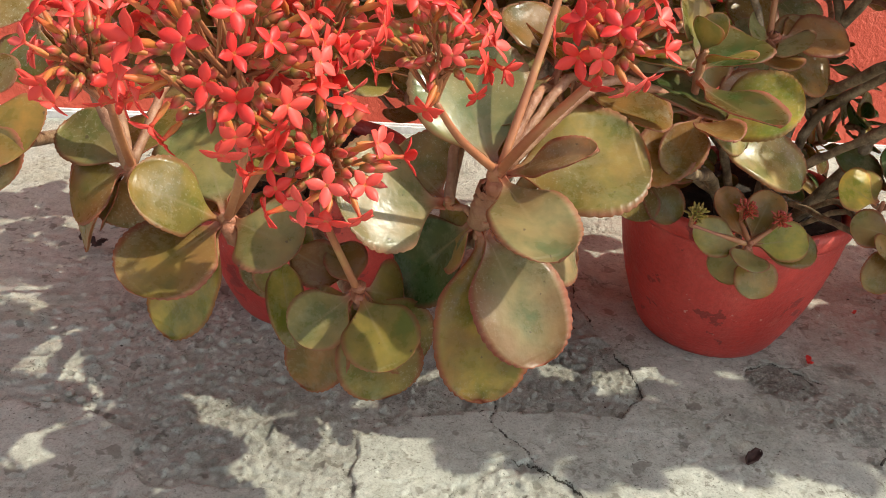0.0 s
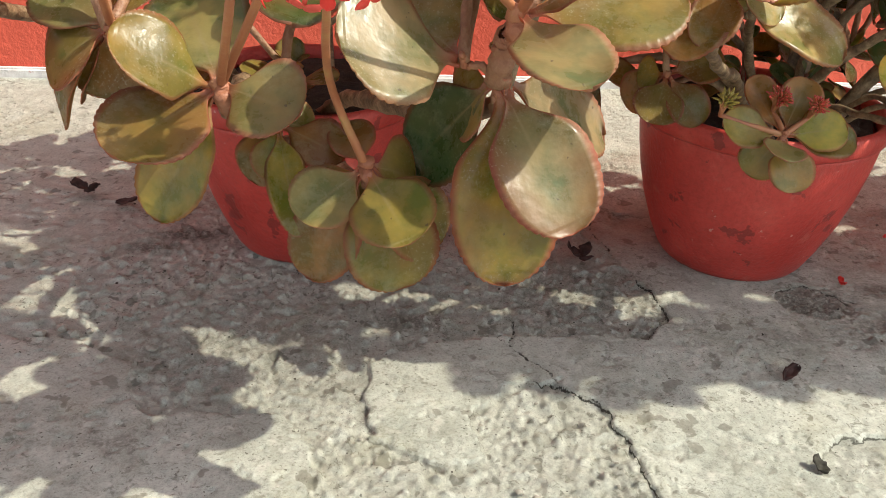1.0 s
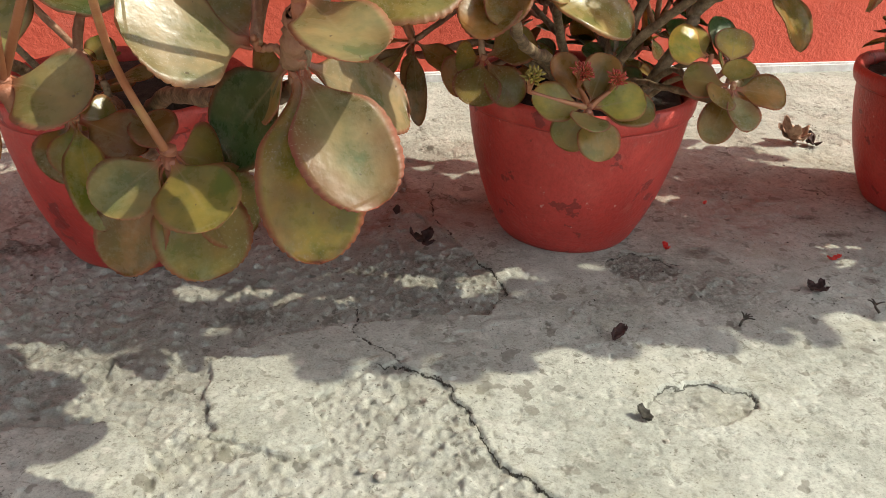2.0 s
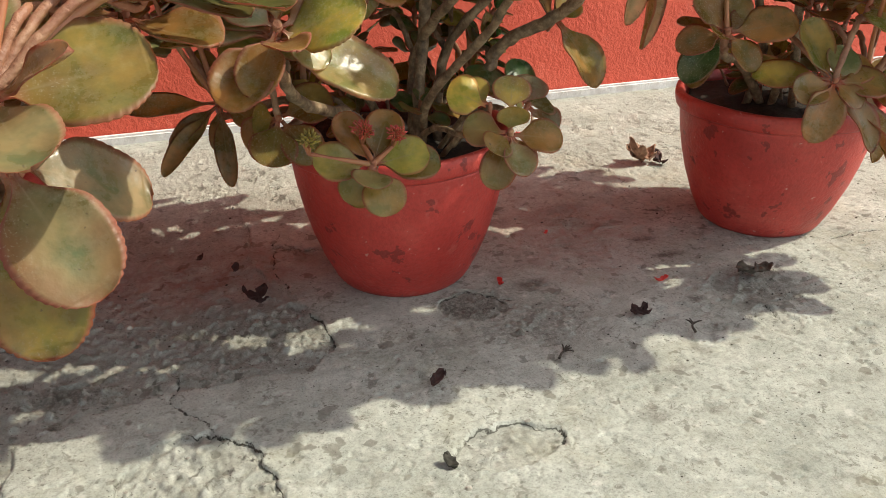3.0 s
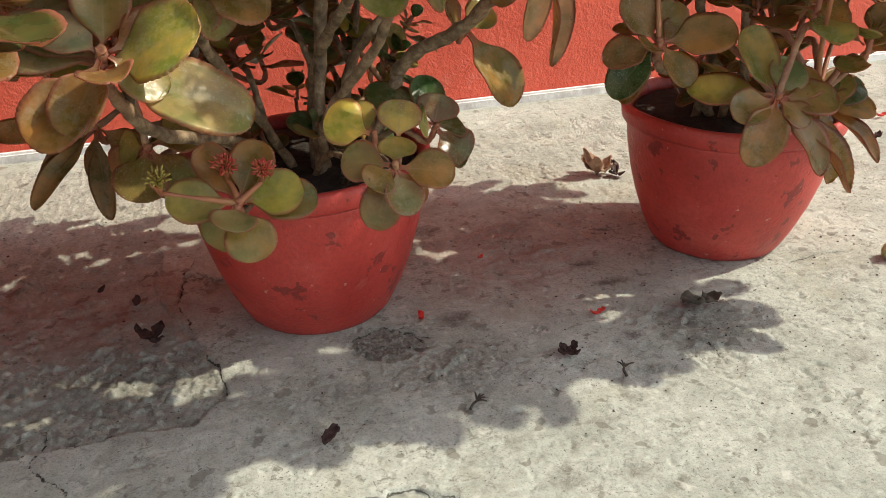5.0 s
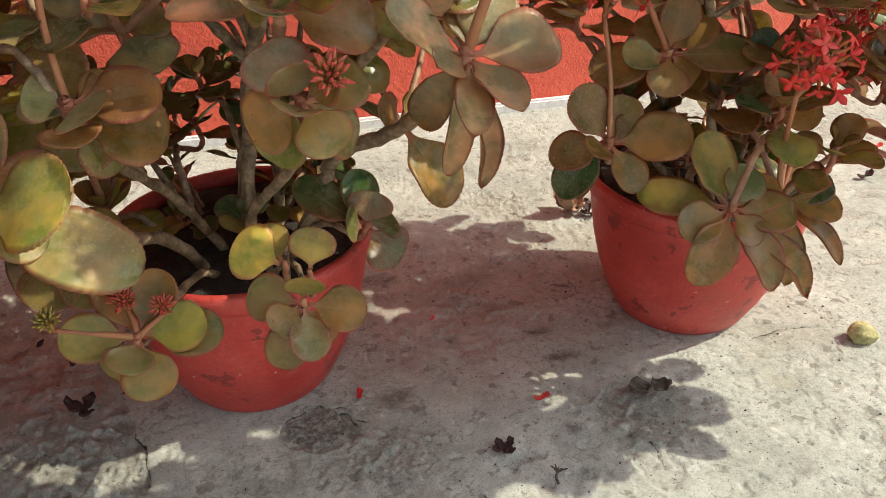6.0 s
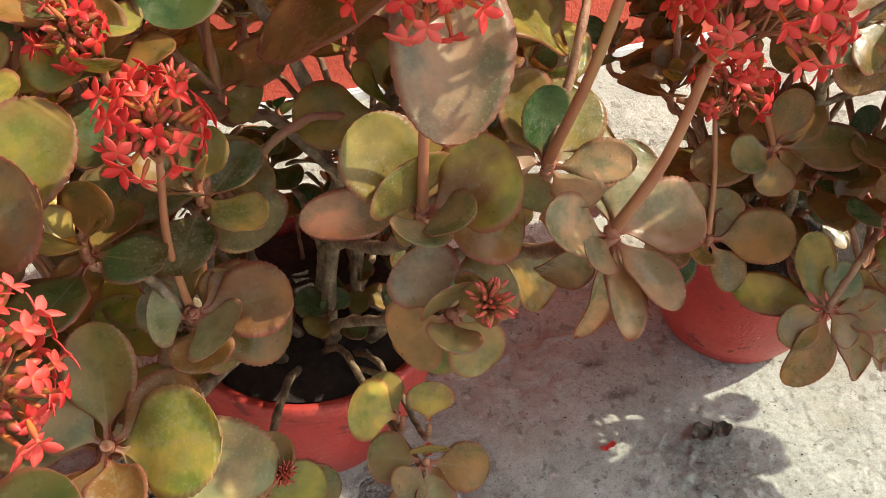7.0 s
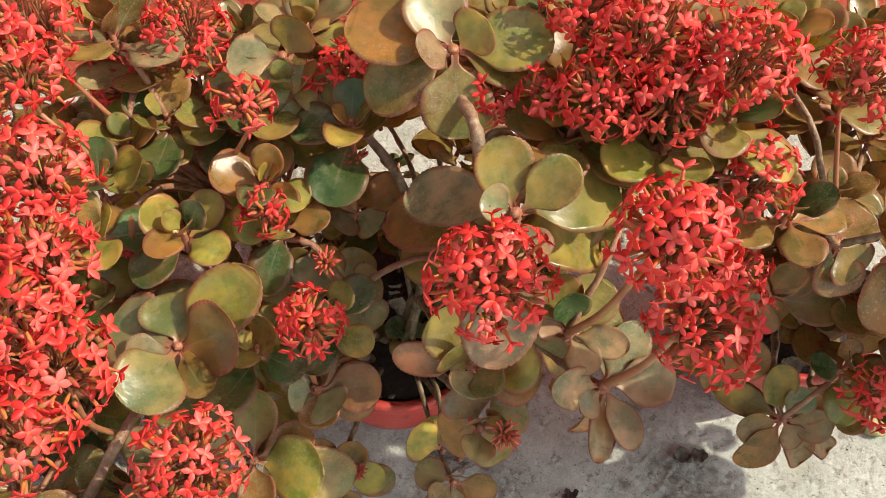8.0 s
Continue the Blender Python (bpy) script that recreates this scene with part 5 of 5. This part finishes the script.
for n_x, n_y, n_z, n_s in ((0.60, 0.64, 0.24, 0.045), (0.66, 0.60, 0.26, 0.045), (0.72, 0.62, 0.24, 0.045), (0.56, 0.66, 0.31, 0.045), (0.66, 0.70, 0.36, 0.05), (0.76, 0.68, 0.33, 0.05), (0.60, 0.76, 0.36, 0.05), (0.72, 0.78, 0.34, 0.05), (0.64, 0.84, 0.30, 0.05), (0.82, 0.74, 0.30, 0.05), (0.55, 0.74, 0.30, 0.045), (0.70, 0.56, 0.30, 0.045), (0.62, 0.62, 0.40, 0.05), (0.72, 0.70, 0.42, 0.05), (0.56, 0.58, 0.43, 0.05), (0.67, 0.65, 0.19, 0.04), (0.73, 0.66, 0.20, 0.04), (0.84, 0.64, 0.36, 0.05), (0.665, 0.535, 0.275, 0.04), (0.70, 0.515, 0.245, 0.04), (0.745, 0.54, 0.29, 0.04), (0.685, 0.555, 0.345, 0.042), (0.765, 0.575, 0.345, 0.042), (0.72, 0.50, 0.31, 0.04), (0.79, 0.545, 0.24, 0.04)):
    three.whorl((n_x, n_y, n_z), ((n_x - 0.69) * 1.2, (n_y - 0.70) * 0.8, 1.0), n_s, "rrobbrd")
# Mostly unseen outer shoots, added so that their leaves shade the floor.
for n_x, n_y, n_z in ((0.86, 0.52, 0.556), (0.82, 0.53, 0.444), (0.73, 0.535, 0.449), (0.89, 0.472, 0.501), (0.90, 0.47, 0.416), (0.855, 0.468, 0.567), (0.94, 0.486, 0.582), (0.86, 0.475, 0.402), (0.85, 0.472, 0.501), (0.795, 0.472, 0.474), (0.88, 0.515, 0.30), (0.85, 0.50, 0.27), (0.87, 0.56, 0.28), (0.90, 0.535, 0.33), (0.83, 0.52, 0.36), (0.80, 0.56, 0.42)):
    three.whorl((n_x, n_y, n_z), (0.1, -0.15, 1.0), 0.050, "rrobbrd")
# Unseen heads beyond the right edge, added to thicken that shade.
for n_x, n_y, n_z in ((0.98, 0.464, 0.567), (0.86, 0.462, 0.59), (0.90, 0.48, 0.559), (0.94, 0.487, 0.435), (0.88, 0.47, 0.543), (0.97, 0.486, 0.524), (0.99, 0.47, 0.487), (0.89, 0.475, 0.436), (0.80, 0.482, 0.417), (0.95, 0.468, 0.538), (0.86, 0.50, 0.597)):
    three.head((n_x, n_y, n_z), 0.028, 18, axis=(0, -0.3, 1), start=(0.80, 0.56, 0.42) if n_z > 0.5 else (0.83, 0.52, 0.36), buds=10)
# Mostly unseen shoots, added to shade the floor between the pots.
for n_x, n_y, n_z in ((0.80, 0.60, 0.38), (0.84, 0.64, 0.40), (0.82, 0.68, 0.36), (0.86, 0.60, 0.42), (0.80, 0.64, 0.44), (0.80, 0.72, 0.40), (0.82, 0.77, 0.40), (0.77, 0.75, 0.41), (0.84, 0.80, 0.38)):
    three.whorl((n_x, n_y, n_z), (0.2, -0.1, 1.0), 0.055, "rrobbrd")
# High shoots out of view, added and placed by where their shade falls.
_shade_rnd = random.Random(61)
for k in (0, 1, 2, 3, 4, 5, 6, 7, 8, 9, 10, 11, 12, 13, 14, 15, 16):
    n_z = _shade_rnd.uniform(0.52, 0.62)
    three.whorl((0.02 + 0.026 * k + 0.9 * n_z, (0.470 if k in (4, 6) else 0.478 if k % 2 else 0.508) - 0.09 * n_z + _shade_rnd.uniform(-0.006, 0.006), n_z), (0.1, -0.1, 1.0), 0.047, "rrobbrd", start=(0.80, 0.56, 0.42))
for n_x, n_y, n_z in ((0.597, 0.72, 0.46), (0.627, 0.70, 0.44), (0.57, 0.715, 0.48), (0.55, 0.77, 0.44), (0.66, 0.76, 0.42)):
    three.whorl((n_x, n_y, n_z), (0, -0.1, 1.0), 0.058, "oorby")
# More unseen shoots; x_s, y_s is where the shade of each lands.
for x_s, y_s in ((0.20, 0.515), (0.235, 0.50), (0.27, 0.52), (0.24, 0.55), (0.30, 0.55), (0.17, 0.485), (0.33, 0.52)):
    n_z = _shade_rnd.uniform(0.54, 0.60)
    three.whorl((x_s + 0.9 * n_z, y_s - 0.09 * n_z, n_z), (0.1, -0.1, 1.0), 0.047, "rrobbrd", start=(0.80, 0.56, 0.42))
thicken(three, 24, (0.71, 0.71, 0.31), (0.16, 0.16, 0.13), 0.59, 0.046, "rrobbrd", 44)

for plant, c_x, c_y in ((two, 0.289, 0.669), (three, 0.709, 0.688)):
    for k in range(9):
        q = 2.4 * k + 0.6
        r = 0.045 + 0.004 * k
        base = (c_x + 0.6 * r * math.cos(q), c_y + 0.02 + 0.6 * r * math.sin(q), 0.142)
        plant.whorl((c_x + r * math.cos(q), c_y + 0.02 + r * math.sin(q), 0.172 + 0.004 * (k % 4)), (0.5 * math.cos(q), 0.5 * math.sin(q), 1.0), 0.030, "ddo", 3, start=base, thick=0.0018)


# ---- small things on the floor ----
def crumpled(name, label, category, x, y, size, spin, material, seed, lobes=2, lift=0.35, group=""):
    """A dried, curled scrap: one or more folded, arched blades, as one mesh."""
    rnd = random.Random(seed)
    verts, faces = [], []
    for k in range(lobes):
        a = 2 * math.pi * k / lobes + rnd.uniform(-0.4, 0.4)
        length, width = size * rnd.uniform(0.75, 1.0) / (1 if lobes == 1 else 1.5), size * rnd.uniform(0.45, 0.65)
        curl, fold, up = rnd.uniform(0.8, 1.9), rnd.uniform(0.25, 0.7), rnd.uniform(0.2, 1.0) * lift
        start = len(verts)
        for side in (0.0004, -0.0004):
            for i in range(9):
                u = i / 8
                w = width * math.sin(math.pi * (0.06 + 0.9 * u)) ** 0.75
                ang = curl * (u - 0.35)
                for j in range(7):
                    q = j / 3 - 1
                    yy = 0.5 * w * q * (1 - 0.25 * fold * abs(q))
                    xx = length * math.sin(ang) / curl + (length * 0.35 if lobes > 1 else 0)
                    zz = length * (1 - math.cos(ang)) / curl + fold * abs(q) ** 1.3 * w * 0.5 + up * xx + side
                    zz += 0.16 * size * noise.noise(Vector((u * 4 + seed, q * 2, k * 3.0)))
                    yy += 0.14 * size * noise.noise(Vector((u * 3, q * 2 + seed, 5.0)))
                    verts.append((xx * math.cos(a) - yy * math.sin(a), xx * math.sin(a) + yy * math.cos(a), zz))
        for i in range(8):
            for j in range(6):
                p = start + 7 * i + j
                faces.append((p, p + 7, p + 8, p + 1))
                faces.append((p + 63, p + 64, p + 71, p + 70))
            p = start + 7 * i
            faces.append((p, p + 63, p + 70, p + 7))
            faces.append((p + 6, p + 13, p + 76, p + 69))
        for j in range(6):
            p = start + j
            faces.append((p, p + 1, p + 64, p + 63))
            faces.append((p + 56, p + 119, p + 120, p + 57))
    low = min(v[2] for v in verts)
    verts = [(v[0], v[1], v[2] - low) for v in verts]
    ob = tagged(new(name, mesh_of(name, verts, faces, material, True, along=[0.35] * len(verts))), label, category, group)
    ob.matrix_world = pose(x, y, 0.0035, 0, 0, spin)
    return ob


SCRAPS = "dried scraps on the floor"
for s_x, s_y, s_size, s_spin, s_lobes, s_lift in ((0.144, 0.634, 0.026, 40, 3, 0.6), (0.476, 0.518, 0.018, 15, 4, 0.45), (0.271, 0.462, 0.021, 50, 1, 0.2), (-0.345, 0.735, 0.03, 160, 2, 0.5), (-0.30, 0.71, 0.022, 10, 1, 0.2), (-0.135, 0.292, 0.03, 30, 1, 0.3), (1.072, 0.886, 0.02, 0, 2, 0.4), (0.125, 0.70, 0.014, 80, 1, 0.3), (0.09, 0.735, 0.012, 30, 1, 0.3)):
    crumpled("dried_leaf", "curled dark brown dried leaf lying on the cement", "dried leaf", s_x, s_y, s_size, s_spin, DRY_BROWN, int(s_x * 1000) + 50, s_lobes, s_lift, SCRAPS)
crumpled("dried_flower", "withered pale brown flower head standing on the cement", "dried flower", 0.660, 0.880, 0.036, 20, DRY_PALE, 8, 6, 1.4)
crumpled("dried_flower", "withered dark flower remains beside the pale one", "dried flower", 0.682, 0.868, 0.022, 80, DRY_BROWN, 19, 3, 0.8)


def wilted_bud(x, y, spin, length):
    """A plump fallen bud of folded scales lying on its side."""
    heap = Heap()
    rings, fat = (0.0, 0.08, 0.25, 0.5, 0.75, 0.92, 1.0), (0.25, 0.6, 0.95, 1.0, 0.8, 0.45, 0.1)
    heap.pod(Vector((-0.5 * length, 0, 0.36 * length)), Vector((1, 0, -0.12)), length, 0.36 * length, 24, rings, fat)
    for k, v in enumerate(heap.v):
        fold = 1 + 0.16 * math.cos(2 * math.pi * k * 6 / 24 + 0.8 * v.x / length) + 0.10 * noise.noise(v * 160)
        v.y, v.z = v.y * fold, 0.36 * length + (v.z - 0.36 * length) * fold
    ob = tagged(new("wilted_bud", heap.mesh("wilted_bud", DRY_GREEN)), "pale yellow-green wilted bud on sunlit cement", "flower bud")
    ob.matrix_world = pose(x, y, 0.0015, 0, 0, spin)


wilted_bud(0.848, 0.585, -25, 0.028)
crumpled("dried_leaf", "flat grey-brown torn leaf pressed on the cement", "dried leaf", 0.620, 0.560, 0.036, 170, mat_dry("grey_brown_leaf", (0.05, 0.042, 0.03), (0.15, 0.125, 0.09)), 23, 2, 0.15, SCRAPS)
crumpled("plaster_flake", "small dark grey flake of cement on the floor", "flake", 0.258, 0.368, 0.017, 150, mat_dry("dark_flake", (0.012, 0.010, 0.008), (0.05, 0.045, 0.03)), 31, 1, 0.5)

for p_x, p_y, p_size, p_spin in ((0.523, 0.569, 0.013, 30), (0.371, 0.605, 0.012, 100), (0.505, 1.03, 0.018, 10), (0.535, 1.02, 0.014, 60), (1.15, 0.965, 0.016, 0), (0.455, 0.70, 0.007, 45), (0.36, 0.93, 0.008, 10)):
    crumpled("fallen_petal", "small bright red petal fallen on the cement", "petal", p_x, p_y, p_size, p_spin, PETAL, int(p_x * 700), 2, 0.3, "fallen petals")


def twig(x, y, spin, length, seed):
    """A thin dry forked twig."""
    rnd = random.Random(seed)
    heap = Heap()
    a = Vector((0, 0, 0.0012))
    b = Vector((length * 0.6, length * 0.08, 0.003))
    heap.tube(smooth_line([a, a.lerp(b, 0.5) + Vector((0, rnd.uniform(-0.1, 0.1) * length, 0.001)), b], 4), 0.0012, 0.0009, 6)
    for k in (-2.0, -1.0, -0.3, 0.5, 1.4):
        tip = b + Vector((length * 0.4 * math.cos(k * 0.6), k * length * 0.24, rnd.uniform(-0.001, 0.003)))
        heap.tube(smooth_line([b, b.lerp(tip, 0.5) + Vector((0, 0, 0.001)), tip], 3), 0.0009, 0.0005, 5)
    ob = tagged(new("dry_twig", heap.mesh("dry_twig", CRUMB)), "short dark forked dry twig on the cement", "twig", SCRAPS)
    ob.matrix_world = pose(x, y, 0.0045, 0, 0, spin)


twig(0.505, 0.474, 70, 0.016, 2)
twig(0.376, 0.467, 35, 0.016, 5)


def grit_spots():
    rnd = random.Random(21)
    spots = [(rnd.uniform(-0.28, 0.13), rnd.uniform(0.30, 0.60), rnd.choice((0.0005, 0.0007, 0.001, 0.0016))) for _ in range(300)]
    spots += [(rnd.gauss(0.335, 0.014), rnd.gauss(0.575, 0.009), rnd.uniform(0.0006, 0.0014)) for _ in range(50)]
    spots += [(rnd.gauss(0.190, 0.010), rnd.gauss(0.545, 0.02), rnd.uniform(0.0008, 0.0018)) for _ in range(50)]
    spots += [(rnd.gauss(0.38, 0.03), rnd.gauss(0.53, 0.025), rnd.uniform(0.0005, 0.0011)) for _ in range(60)]
    spots += [(rnd.gauss(0.615, 0.03), rnd.gauss(0.54, 0.03), rnd.uniform(0.0005, 0.0012)) for _ in range(60)]
    spots += [(rnd.uniform(0.1, 1.1), rnd.uniform(0.30, 1.05), rnd.choice((0.0005, 0.0007, 0.001, 0.0016))) for _ in range(300)]
    spots += [(-0.197, 0.473, 0.005), (-0.26, 0.488, 0.006), (-0.272, 0.494, 0.005), (-0.285, 0.485, 0.006), (-0.25, 0.492, 0.004), (0.262, 0.344, 0.0035), (0.075, 0.335, 0.0045), (0.065, 0.342, 0.003), (0.325, 0.402, 0.003), (0.275, 0.455, 0.0035), (0.305, 0.452, 0.003)]
    return spots


def crumb_spots():
    rnd = random.Random(27)
    spots = [(rnd.uniform(-0.3, 1.1), rnd.uniform(0.28, 0.95), rnd.choice((0.0005, 0.0006, 0.0008, 0.0008, 0.0011, 0.0015))) for _ in range(420)]
    spots += [(rnd.gauss(0.40, 0.08), rnd.gauss(0.50, 0.05), rnd.uniform(0.0005, 0.0013)) for _ in range(130)]
    return spots + [(rnd.gauss(0.70, 0.12), rnd.gauss(0.52, 0.07), rnd.uniform(0.0005, 0.0012)) for _ in range(120)]


def scatter(name, spots, material, label, category):
    """Small loose angular grains, as one mesh."""
    rnd = random.Random(33)
    verts, faces = [], []
    for x, y, r in spots:
        start = len(verts)
        sq = rnd.uniform(0.5, 0.8)
        for z, w, n in ((-0.3, 0.8, 5), (0.5, 0.95, 5), (1.0, 0.4, 5)):
            for s in range(n):
                a = 2 * math.pi * s / n + z
                k = w * rnd.uniform(0.75, 1.2)
                verts.append((x + r * k * math.cos(a), y + r * k * math.sin(a) * 0.8, 0.0016 + r * z * sq))
        for row in (0, 5):
            for s in range(5):
                i, j = start + row + s, start + row + (s + 1) % 5
                faces.append((i, j, j + 5, i + 5))
        faces.append(tuple(start + 10 + s for s in range(5)))
    tagged(new(name, mesh_of(name, verts, faces, material, False)), label, category, kind="stuff")


scatter("grit", grit_spots(), PEBBLE, "loose cement grit and small stones", "grit")
scatter("crumbs", crumb_spots(), CRUMB, "dark crumbs of soil on the cement", "soil crumbs")
